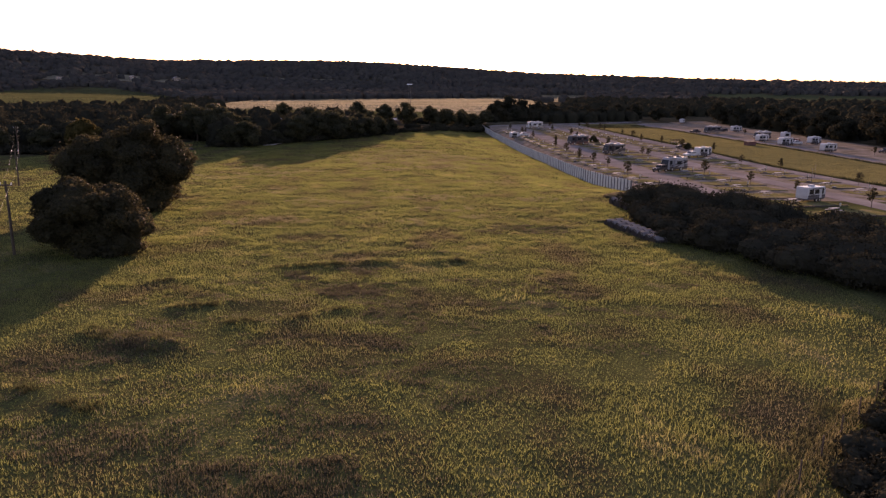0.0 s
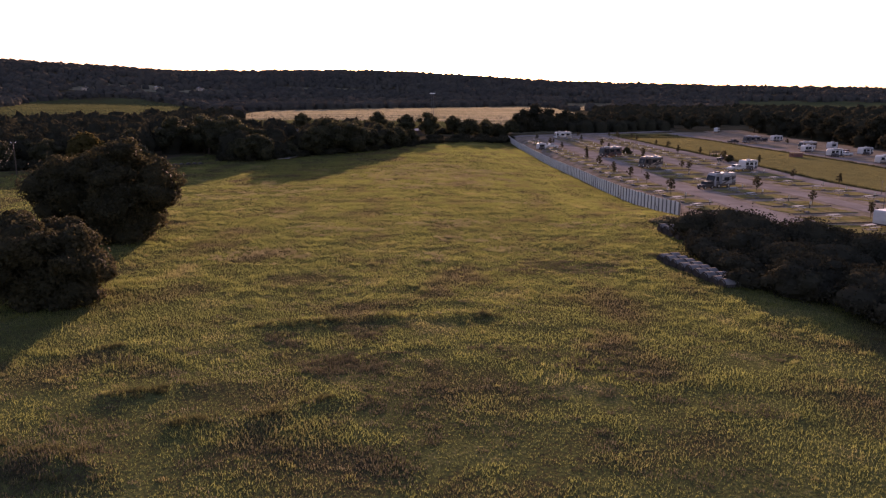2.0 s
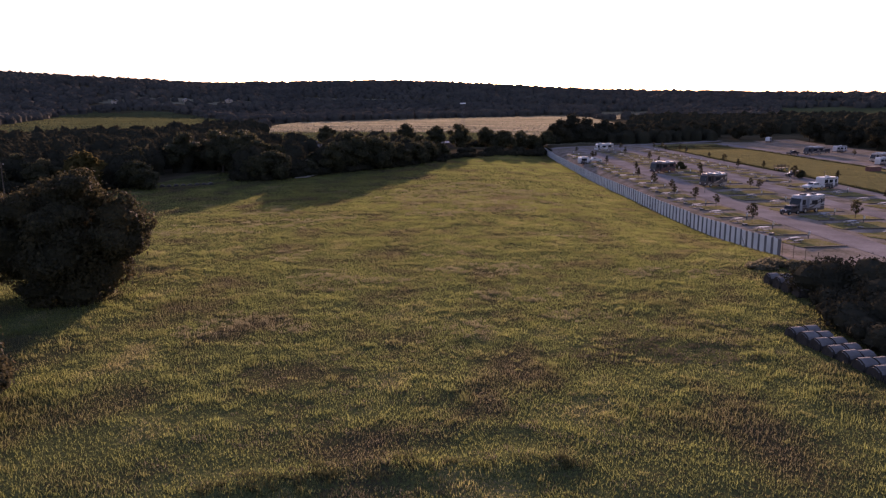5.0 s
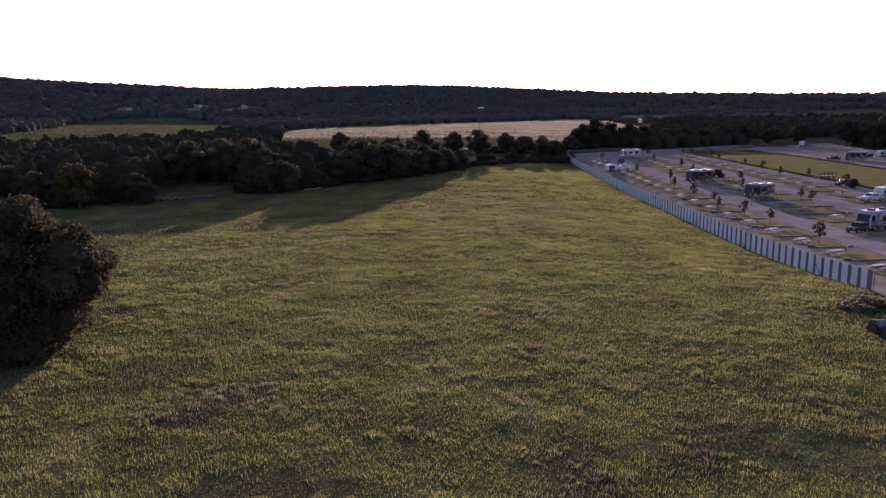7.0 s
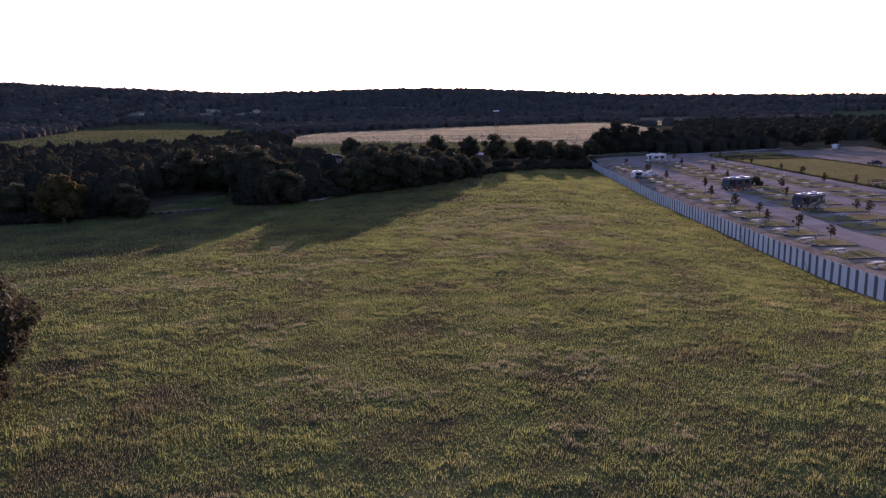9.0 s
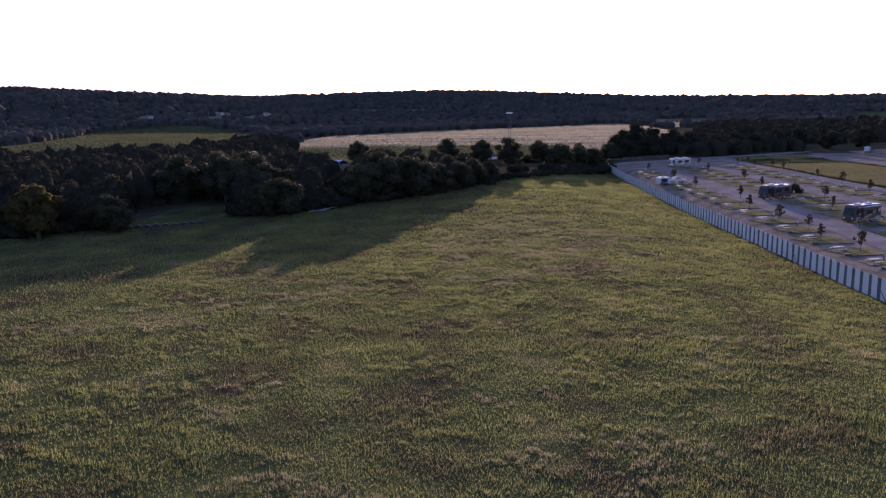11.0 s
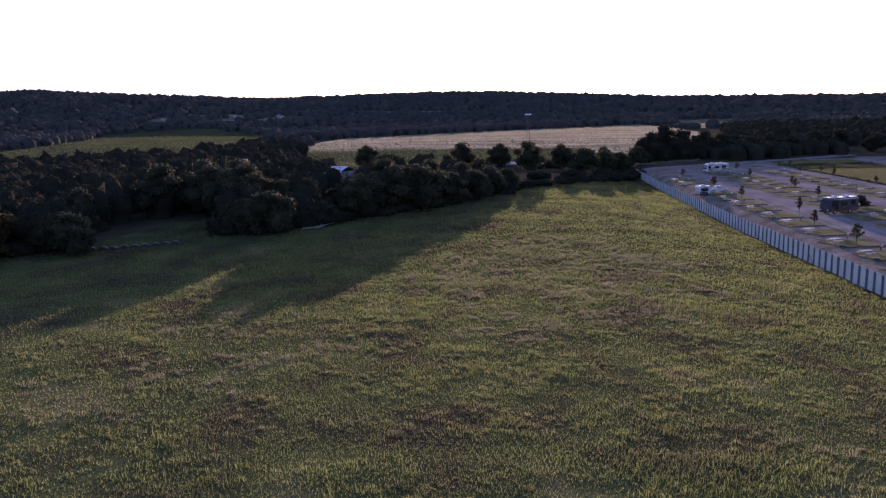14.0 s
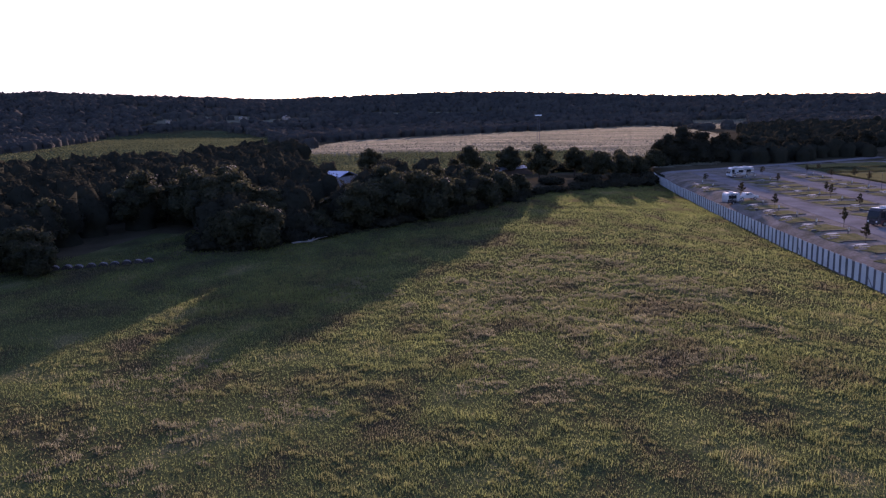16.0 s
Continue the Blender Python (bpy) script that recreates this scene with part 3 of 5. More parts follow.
def tree(name, seed, height, width, count, size, leaf, label, category="tree", clear=0.22, lobes=9, trunk=0.03, extra=(), spread=(.13, .24), core=.29, ragged=.06, solid=.74):
    """A tapered trunk with limbs that reach into a lobed crown of leaf sprays; stands at the origin."""
    r = random.Random(seed)
    rng = np.random.default_rng(seed)
    t = thing(name, Matrix.Identity(4), label, category)
    cz0 = height * clear
    lob = []
    for i in range(lobes):
        a = i * 2.4 + r.uniform(-.4, .4)
        k = (i + 0.5) / lobes
        out = (0.36 * math.sqrt(1 - (2 * k - 1) ** 2 * 0.75) + r.uniform(-ragged, ragged)) * width
        lr = width * r.uniform(*spread)
        lob.append((out * math.cos(a), out * math.sin(a), cz0 + (height - cz0) * (0.16 + 0.62 * k), lr, lr, lr * r.uniform(.65, .9)))
    lob.append((0, 0, cz0 + (height - cz0) * .5, width * core, width * core, (height - cz0) * .38))
    lob.append((r.uniform(-.1, .1) * width, r.uniform(-.1, .1) * width, height - width * .15, width * .2, width * .2, width * .15))
    lob += [(a * width, b * width, c * height, e * width, e * width, e * width * .8) for a, b, c, e in extra]
    V, F = [], []
    tr = height * trunk
    pts = [Vector((0, 0, -0.4)), Vector((r.uniform(-.02, .02) * height, r.uniform(-.02, .02) * height, height * .22)), Vector((r.uniform(-.04, .04) * height, r.uniform(-.04, .04) * height, height * .5)), Vector((0, 0, height * .85))]
    limb(V, F, pts, [tr * 1.3, tr, tr * .6, tr * .1])
    part("trunk", mesh_of("trunk", [tuple(v) for v in V], F, [M_bark], flat=False), None, t)
    for i in range(0, min(lobes, 7)):
        V, F = [], []
        e = Vector(lob[i][:3])
        s = pts[1].lerp(pts[2], r.uniform(0, .8))
        mid = s.lerp(e, .5) + Vector((0, 0, -0.04 * height))
        limb(V, F, [s, mid, e], [tr * .5, tr * .33, tr * .08], 5)
        part("limb", mesh_of("limb", [tuple(v) for v in V], F, [M_bark], flat=False), None, t)
    V, F = leaves(rng, lob, count, size, core=solid)
    V[:, 2] = np.maximum(V[:, 2], 0.05)
    part("crown", mesh_of("crown", V, F, [leaf]), None, t)
    return t


def put(ob, x, y, s=1.0, turn=0.0, sz=None, sink=0.0):
    ob.matrix_world = pose(x, y, gz(x, y) - sink, 0, 0, turn) @ Matrix.Diagonal((s, s, sz or s, 1))
    return ob


def another(ob, x, y, s=1.0, turn=0.0, sz=None, label="", sink=0.0):
    c = copy_thing(ob, Matrix.Identity(4))
    put(c, x, y, s, turn, sz, sink)
    if label:
        c["label"] = label
    return c


# two big trees in the pasture
big = tree("tree", 21, 13.2, 18.4, 44000, 0.3, M_rim_leaf, "large spreading dark oak in the open pasture", clear=0.06, lobes=30, spread=(.07, .19), core=.22, ragged=.12, extra=((.22, -.12, .10, .15), (.30, .05, .22, .14), (.05, -.18, .12, .13), (-.42, 0, .52, .12), (.18, 0, .93, .13), (.40, -.05, .5, .13), (-.25, -.1, .75, .14)))
put(big, -50.5, 104, .95)
low = tree("tree", 22, 8.0, 12.4, 36000, 0.25, M_rim_leaf, "low broad dark tree with a bushy crown in the pasture", clear=0.08, lobes=28, spread=(.07, .19), core=.22, ragged=.12, extra=((.36, -.1, .2, .14), (.45, -.05, .13, .11), (.3, -.15, .1, .13), (-.38, 0, .3, .13), (.1, -.2, .15, .15), (-.15, .1, .92, .12), (.28, 0, .7, .13), (-.3, -.1, .75, .1)))
put(low, -41.0, 74, .97)

# wood edge along the pasture: four kinds, repeated; its long shadows reach as far as SHADE_Y
KIND_H = (10.5, 8.5, 12.5, 11.0)
kinds = [tree("tree", 31 + i, h, w, 2300, 0.55, M_leaf, "dense dark tree at the edge of the wood", clear=c, lobes=10) for i, (h, w, c) in enumerate(zip(KIND_H, (11.0, 10.5, 11.5, 8.5), (.06, .04, .1, .14)))]
rt = random.Random(7)
SHADE_X = (-150, -90, -82, -67, -66, -64.4, -61, -59.8, -51, -44, -40, -38, -27, -20)
SHADE_Y = (150, 158, 163, 165, 168, 199, 201, 178, 170, 172, 181, 206, 231, 262)


def headroom(x, y):
    """How tall a tree may stand there, by the reach of the wood's shadow on the pasture."""
    xs = x + .052 * (y - 185)
    end = np.interp(xs, SHADE_X, SHADE_Y)
    return np.maximum(.144 * (y - end) - (ground(x, y) - ground(xs, end)) + 1.3 * (xs < -66), 2.4)


edge = [(-101, 211, 1, 7.4), (-97, 208, 1, 5.5), (-122, 203, 0, 9), (-135, 200, 1, 9), (-76.5, 231, 1, 7.2), (-70.5, 231.5, 1, 8.6), (-64.5, 246, 1, 5), (-83, 240, 3, 9.5), (-58, 253, 0, 10.5), (-53, 261, 0, 12), (-48, 268, 1, 11),
        (-42, 277, 0, 9), (-37, 288, 1, 8.5), (-34, 300, 1, 8), (-31, 312, 1, 6.5), (-66, 256, 3, 9.5), (-57, 271, 2, 12.5), (-49, 283, 0, 11), (-42, 296, 0, 9.5), (-75, 247, 2, 9.5), (-39, 312, 2, 10), (-86, 252, 2, 13), (-91, 258, 2, 13.5), (-99, 258, 2, 13.5), (-107, 252, 2, 13), (-80, 246, 3, 11), (-88, 247, 2, 12), (-95, 252, 2, 12.5), (-110, 226, 3, 10), (-120, 214, 2, 9), (-135, 212, 2, 9), (-150, 207, 2, 9)]
used = set()
for x, y, k, h in edge:
    h = min(h, float(headroom(x, y)))
    wide = max(h, 5.5) / KIND_H[k] * rt.uniform(.95, 1.1)
    if k in used:
        another(kinds[k], x, y, wide, rt.uniform(0, 360), h / KIND_H[k])
    else:
        used.add(k)
        put(kinds[k], x, y, wide, rt.uniform(0, 360), h / KIND_H[k])
gold = tree("tree", 41, 10.6, 10.5, 5200, 0.6, M_gold, "tree with yellowish, sunlit-toned leaves at the edge of the wood", clear=.06, lobes=11)
put(gold, -109, 201, .98, 30)
# lone oaks beyond the end of the pasture
oak_label = "rounded oak standing beyond the end of the pasture"
for x, y, k, s in [(-50, 347.6, 2, 1.06), (-40, 385, 0, 1.05), (-27, 365, 2, 1.02), (-15, 378, 3, 1.0), (-7, 372, 1, 1.15), (2, 380, 0, .9), (9, 396, 1, .95), (3, 402, 0, .9), (16, 408, 1, 1.0), (-96, 385, 0, 1.05), (-60, 318, 0, .9)]:
    another(kinds[k], x, y, s, rt.uniform(0, 360), label=oak_label)
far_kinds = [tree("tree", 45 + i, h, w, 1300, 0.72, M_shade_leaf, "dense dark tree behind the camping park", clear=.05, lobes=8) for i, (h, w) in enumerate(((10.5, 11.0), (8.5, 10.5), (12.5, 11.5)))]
placed = set()
# the dark clump at the far corner of the park and the wood edge behind it
for x, y, k, s in [(24, 430, 2, 1.0), (32, 446, 2, 1.2), (42, 452, 0, 1.2), (52, 455, 2, .95), (62, 462, 0, 1.0), (74, 466, 1, 1.0), (86, 474, 0, .9), (98, 478, 1, .95), (110, 482, 2, .8), (122, 486, 0, .95), (136, 478, 1, 1.0), (150, 470, 0, 1.0),
                   (168, 455, 2, .9), (172, 432, 0, 1.0), (173, 408, 1, 1.0), (171, 386, 2, .9), (172, 366, 0, 1.0), (169, 345, 1, .9), (171, 326, 0, 1.05), (168, 306, 1, .9), (173, 290, 2, 1.0), (168, 272, 0, 1.0), (172, 255, 1, 1.0), (176, 238, 2, .9), (172, 220, 0, 1.0)]:
    (another if k in placed else put)(far_kinds[k], x, y, s * (1.3 if x > 160 else 1.1), rt.uniform(0, 360))
    placed.add(k)


def thicket(name, seed, spots, count, size, label, leaf=None):
    """Bushes that grow into one another, as one uncountable mass."""
    rng = np.random.default_rng(seed)
    lob = []
    for x, y, r, h in spots:
        z = gz(x, y)
        lob += [(x, y, z + h * .38, r * .95, r * .95, h * .52), (x + r * .4, y - r * .3, z + h * .3, r * .8, r * .8, h * .4)]
        for k in range(5):
            a, d, q = 2.5 * k + rng.uniform(-.6, .6), r * rng.uniform(.35, .95), r * rng.uniform(.34, .6)
            lob.append((x + math.cos(a) * d, y + math.sin(a) * d, z + h * (.34 + .38 * rng.random() * (1 - .4 * d / r)), q, q * rng.uniform(.8, 1.2), h * rng.uniform(.22, .38)))
    V, F = leaves(rng, lob, count, size, 7, .12, 1.0, .8)
    V[:, 2] = np.maximum(V[:, 2], ground(V[:, 0], V[:, 1]) - 0.1)
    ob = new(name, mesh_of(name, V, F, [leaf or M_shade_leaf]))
    return tagged(ob, label, "bushes", kind="stuff")


spots = [(32.8, 116.4, 2.6, 2.7), (31, 111, 3.8, 4.6), (35, 106, 4.5, 5.6), (41, 103, 4.5, 5.4), (46, 99, 4, 4.4), (32, 100, 4, 4.6), (34, 92, 4.2, 4.6), (40, 94, 4, 4), (33, 85, 4, 4.2), (37, 78, 4.4, 4.2), (43, 82, 4.6, 4.2), (49, 86, 4, 4), (42, 71, 4.6, 4.2), (48, 74, 4.6, 4.2), (54, 78, 4.4, 4), (47, 64, 4.4, 4), (53, 66, 4.6, 4), (60, 70, 4.6, 4.2), (52, 92, 4, 3.6),
         (40, 66, 3.6, 3.4), (44, 60.5, 3.8, 3.4), (49, 57, 4, 3.6), (54, 60, 4, 3.8), (36.5, 72, 3.2, 3.4), (31, 82, 3, 3.2), (28.6, 91, 2.6, 2.8), (28.4, 101, 2.6, 3), (27.4, 85.6, 1.9, 2.1), (27.6, 99.5, 2.3, 2.8), (27.9, 94.5, 2.2, 2.7), (28.6, 105, 2.3, 2.8)]
thicket("thicket", 51, spots, 80000, 0.24, "dense dark thicket beside the pasture", M_backlit_leaf)
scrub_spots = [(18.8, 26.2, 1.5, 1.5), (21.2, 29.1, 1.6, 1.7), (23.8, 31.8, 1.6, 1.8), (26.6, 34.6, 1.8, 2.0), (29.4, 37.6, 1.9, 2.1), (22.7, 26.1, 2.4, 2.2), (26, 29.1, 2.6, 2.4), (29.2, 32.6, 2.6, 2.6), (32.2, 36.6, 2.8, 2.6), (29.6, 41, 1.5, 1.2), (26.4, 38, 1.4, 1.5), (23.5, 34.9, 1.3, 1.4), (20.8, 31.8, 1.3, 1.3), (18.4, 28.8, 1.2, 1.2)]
thicket("thicket", 52, scrub_spots, 30000, 0.17, "dark scrubby bushes at the pasture's edge", M_backlit_leaf)


def dome(seed, nu, nv, lumps=9):
    """A lumpy crown of radius and height 1, star-shaped round its middle: grid points, and the radius in any direction."""
    rng = np.random.default_rng(seed)
    a = np.arange(lumps) * 2.4 + rng.uniform(-.5, .5, lumps)
    k = (np.arange(lumps) + .5) / lumps
    c = np.stack([np.cos(a) * (.58 - .3 * k), np.sin(a) * (.58 - .3 * k), -.18 + .5 * k], -1)
    r = rng.uniform(.32, .46, lumps)
    more = np.repeat(c, 5, axis=0) + rng.normal(size=(lumps * 5, 3)) * np.repeat(r, 5)[:, None] * .5
    c, r = np.concatenate([c, more]), np.concatenate([r, np.repeat(r, 5) * rng.uniform(.35, .6, lumps * 5)])

    def reach(d):
        b = d @ c.T
        q = b * b - (c * c).sum(1) + r * r
        return np.maximum(np.where(q > 0, b + np.sqrt(np.maximum(q, 0)), 0).max(1), .34)
    u, v = np.meshgrid(np.arange(nu) * 2 * math.pi / nu, np.linspace(0.06, math.pi * .8, nv))
    d = np.stack([np.sin(v) * np.cos(u), np.sin(v) * np.sin(u), np.cos(v)], -1).reshape(-1, 3)
    d = d + rng.normal(size=d.shape) * (.55 / nu)
    d /= np.linalg.norm(d, axis=1)[:, None]
    V = d * (reach(d) * rng.uniform(.93, 1.03, len(d)) * .96)[:, None]
    V[-nu:] = np.stack([np.cos(u[-1]) * .7, np.sin(u[-1]) * .7, np.full(nu, -.74)], -1)
    g = np.arange(nu * nv).reshape(nv, nu)
    n = np.roll(g, -1, axis=1)
    return V, np.stack([g[:-1], g[1:], n[1:], n[:-1]], -1).reshape(-1, 4), reach


def far_wood(name, seed, pts, r0, r1, grid, extra, label, leaf=None, size=.5, tall=1.0, cap=None):
    """Tree crowns too far off to count: lumpy domes with loose leaf sprays on them."""
    rng = np.random.default_rng(seed)
    n = len(pts)
    rad = rng.uniform(r0, r1, n)
    hgt = rad * rng.uniform(1.35, 1.95, n) * tall
    if cap is not None:
        hgt = np.minimum(hgt, cap)
    z = ground(pts[:, 0], pts[:, 1])
    turn, kind = rng.uniform(0, 2 * math.pi, n), rng.integers(0, 6, n)
    VV, FF, base = [], [], 0
    for k in range(6):
        V, F, reach = dome(seed * 10 + k, *grid)
        for i in np.flatnonzero(kind == k):
            co, si = math.cos(turn[i]), math.sin(turn[i])
            m = np.array([[co, -si, 0], [si, co, 0], [0, 0, 1]]).T * np.array([rad[i], rad[i], hgt[i] * .62])
            at_ = np.array([pts[i, 0], pts[i, 1], z[i] + hgt[i] * .42])
            VV.append(V @ m + at_)
            FF.append(F + base)
            base += len(V)
            if extra:
                d = rng.normal(size=(extra, 3))
                d[:, 2] = np.abs(d[:, 2]) - .35
                d /= np.linalg.norm(d, axis=1)[:, None]
                P = (d * (reach(d) * rng.uniform(.97, 1.1, extra))[:, None]) @ m + at_
                S, G = sprays(rng, P, d @ m / rad[i], np.full(extra, size), .9)
                VV.append(S)
                FF.append(G + base)
                base += len(S)
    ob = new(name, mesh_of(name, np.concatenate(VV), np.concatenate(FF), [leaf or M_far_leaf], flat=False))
    return tagged(ob, label, "woods", kind="stuff")


def scatter(seed, x0, x1, y0, y1, space, keep):
    rng = np.random.default_rng(seed)
    X, Y = np.meshgrid(np.arange(x0, x1, space), np.arange(y0, y1, space))
    P = np.stack([X.ravel(), Y.ravel()], -1) + rng.uniform(-.45, .45, (X.size, 2)) * space
    return P[keep(P[:, 0], P[:, 1])]


def bearing(x, y):
    return np.degrees(np.arctan2(x + 12, y - 117))


def in_view(x, y):
    a = np.degrees(np.arctan2(x, y))
    return (a > -50) & (a < 40)


def near_meadow(x, y):
    a = bearing(x, y)
    return (a > -23.5) & (a < 10.5) & (y > 392) & (y < np.interp(a, MEAD_AZ, MEAD_FAR) + 6)


def left_meadow(x, y):
    a = bearing(x, y)
    return (a < -25) & (a > -46) & (y > 470) & (y < np.interp(a, LEFT_AZ, LEFT_FAR))


def clearing(x, y):
    a = bearing(x, y)
    return (a > CLEAR_AZ[0]) & (a < CLEAR_AZ[1]) & (y > 790) & (y < 995)


def hill_meadow(x, y):
    a, r = np.degrees(np.arctan2(x, y - 15)), np.hypot(x, y - 15)
    return (a > 19.5) & (a < 37) & (r > 800 + 20 * np.sin(a)) & (r < 1068 + 14 * np.sin(a * 1.7))


def pale_strip(x, y):
    """A thin bare strip along the foot of the ridge, and the open yards of far houses."""
    a = bearing(x, y)
    strip = (a > -18.5) & (a < -6) & (y > 1095) & (y < 1130)
    yards = (a > -33.5) & (a < -22) & (y > 905 + 9 * (a + 33.5)) & (y < 1000 + 6 * (a + 33)) & (value_noise(x, y, 34, 12) > .52)
    return strip | yards


FAR_HOUSES = [(-460, 994), (-411, 1025), (-526, 925)]


def dooryard(x, y):
    return np.any([(np.abs(x - a) < 16) & (y > b - 60) & (y < b + 12) for a, b in FAR_HOUSES], axis=0)


WOOD_BACK = ((-430, -300, -277, -262, -236, -226, -190, -165, -150, -130, -110, -62, -30), (400, 417, 428, 453, 470, 540, 540, 485, 440, 390, 365, 322, 300))
mid = scatter(61, -400, -30, 195, 545, 7.6, lambda x, y: (y > tree_line(x) + 9) & in_view(x, y) & (y < np.interp(x, *WOOD_BACK)) & ~((x > -104) & (x < -86) & (y < 257)) & ~((x > -101) & (x < -80) & (y > 305) & (y < 342)) & ~((y > 283) & (np.abs(x + 75 + .33 * (y - 290)) < 6.5)))
room = headroom(mid[:, 0], mid[:, 1])
depth_in = mid[:, 1] - tree_line(mid[:, 0])
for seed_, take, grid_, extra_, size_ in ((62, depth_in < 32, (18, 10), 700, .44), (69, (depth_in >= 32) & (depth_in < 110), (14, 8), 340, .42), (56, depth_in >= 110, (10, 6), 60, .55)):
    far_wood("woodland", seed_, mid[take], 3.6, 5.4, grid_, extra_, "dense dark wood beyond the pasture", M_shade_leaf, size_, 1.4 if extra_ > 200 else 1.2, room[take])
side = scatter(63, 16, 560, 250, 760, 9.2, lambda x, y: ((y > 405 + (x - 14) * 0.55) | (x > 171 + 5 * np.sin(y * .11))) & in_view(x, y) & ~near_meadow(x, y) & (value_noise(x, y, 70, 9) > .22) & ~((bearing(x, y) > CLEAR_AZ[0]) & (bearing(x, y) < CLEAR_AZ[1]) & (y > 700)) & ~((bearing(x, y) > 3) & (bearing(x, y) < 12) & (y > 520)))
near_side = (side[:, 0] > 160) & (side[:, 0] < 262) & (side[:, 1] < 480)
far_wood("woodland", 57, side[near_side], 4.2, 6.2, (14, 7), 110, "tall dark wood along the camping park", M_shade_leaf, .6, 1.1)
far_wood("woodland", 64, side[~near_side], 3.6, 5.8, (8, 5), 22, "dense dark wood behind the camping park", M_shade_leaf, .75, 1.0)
hills = scatter(65, -1700, 1100, 480, 1480, 11.4, lambda x, y: in_view(x, y) & (np.hypot(x, y - 60) < 1470) & (y > 560) & ~near_meadow(x, y) & ~left_meadow(x, y) & (value_noise(x, y * 2.2, 110, 10) > .14) & ~clearing(x, y) & ~hill_meadow(x, y) & ~dooryard(x, y) & ~pale_strip(x, y) & ((y > 760) | (x < -100)))
foot = np.hypot(hills[:, 0], hills[:, 1] - 60) < 960
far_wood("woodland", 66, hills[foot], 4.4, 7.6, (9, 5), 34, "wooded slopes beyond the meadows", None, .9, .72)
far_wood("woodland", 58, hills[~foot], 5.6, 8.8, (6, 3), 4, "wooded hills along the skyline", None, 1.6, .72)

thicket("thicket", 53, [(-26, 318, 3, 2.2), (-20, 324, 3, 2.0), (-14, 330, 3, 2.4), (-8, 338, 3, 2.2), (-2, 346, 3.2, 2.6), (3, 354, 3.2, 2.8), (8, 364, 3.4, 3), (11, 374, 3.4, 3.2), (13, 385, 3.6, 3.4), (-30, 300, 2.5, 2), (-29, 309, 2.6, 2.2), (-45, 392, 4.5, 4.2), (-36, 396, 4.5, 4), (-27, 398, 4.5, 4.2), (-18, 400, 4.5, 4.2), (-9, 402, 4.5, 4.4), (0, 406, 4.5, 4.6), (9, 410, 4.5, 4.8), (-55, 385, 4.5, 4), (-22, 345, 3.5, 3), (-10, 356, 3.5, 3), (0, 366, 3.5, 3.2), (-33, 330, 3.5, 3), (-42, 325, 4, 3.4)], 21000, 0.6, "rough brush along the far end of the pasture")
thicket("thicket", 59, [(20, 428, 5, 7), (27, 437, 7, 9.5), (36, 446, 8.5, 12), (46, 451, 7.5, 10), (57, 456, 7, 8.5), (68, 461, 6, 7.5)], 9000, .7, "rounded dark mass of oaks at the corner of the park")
thicket("thicket", 54, [(30.5, 127, 1.6, .9), (28.5, 125, 1.5, .8), (33, 125, 1.6, 1.1)], 2500, 0.25, "brown brush at the end of the fence", M_weed)

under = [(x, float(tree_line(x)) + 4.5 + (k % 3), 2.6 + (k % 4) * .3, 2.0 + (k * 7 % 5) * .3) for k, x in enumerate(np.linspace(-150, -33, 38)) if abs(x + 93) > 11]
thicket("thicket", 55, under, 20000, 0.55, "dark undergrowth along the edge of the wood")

# ---- vehicles: front towards -x, standing at z = 0 ----


def wheel(parent, x, y, r=0.42, w=0.28):
    t = part("wheel", cyl(B(), (x, y - w / 2, r), (x, y + w / 2, r), r, n=16), M_rubber, parent, "black rubber tyre")
    part("rim", cyl(B(), (x, y - w / 2 - .02, r), (x, y + w / 2 + .02, r), r * .55, n=12), M_hub, t)
    return t


def panes(parent, spots, y0, y1):
    for x0, x1, z0, z1 in spots:
        for y in (y0, y1):
            part("window", box(B(), x0, x1, y - .02, y + .02, z0, z1, .015), M_glass, parent)


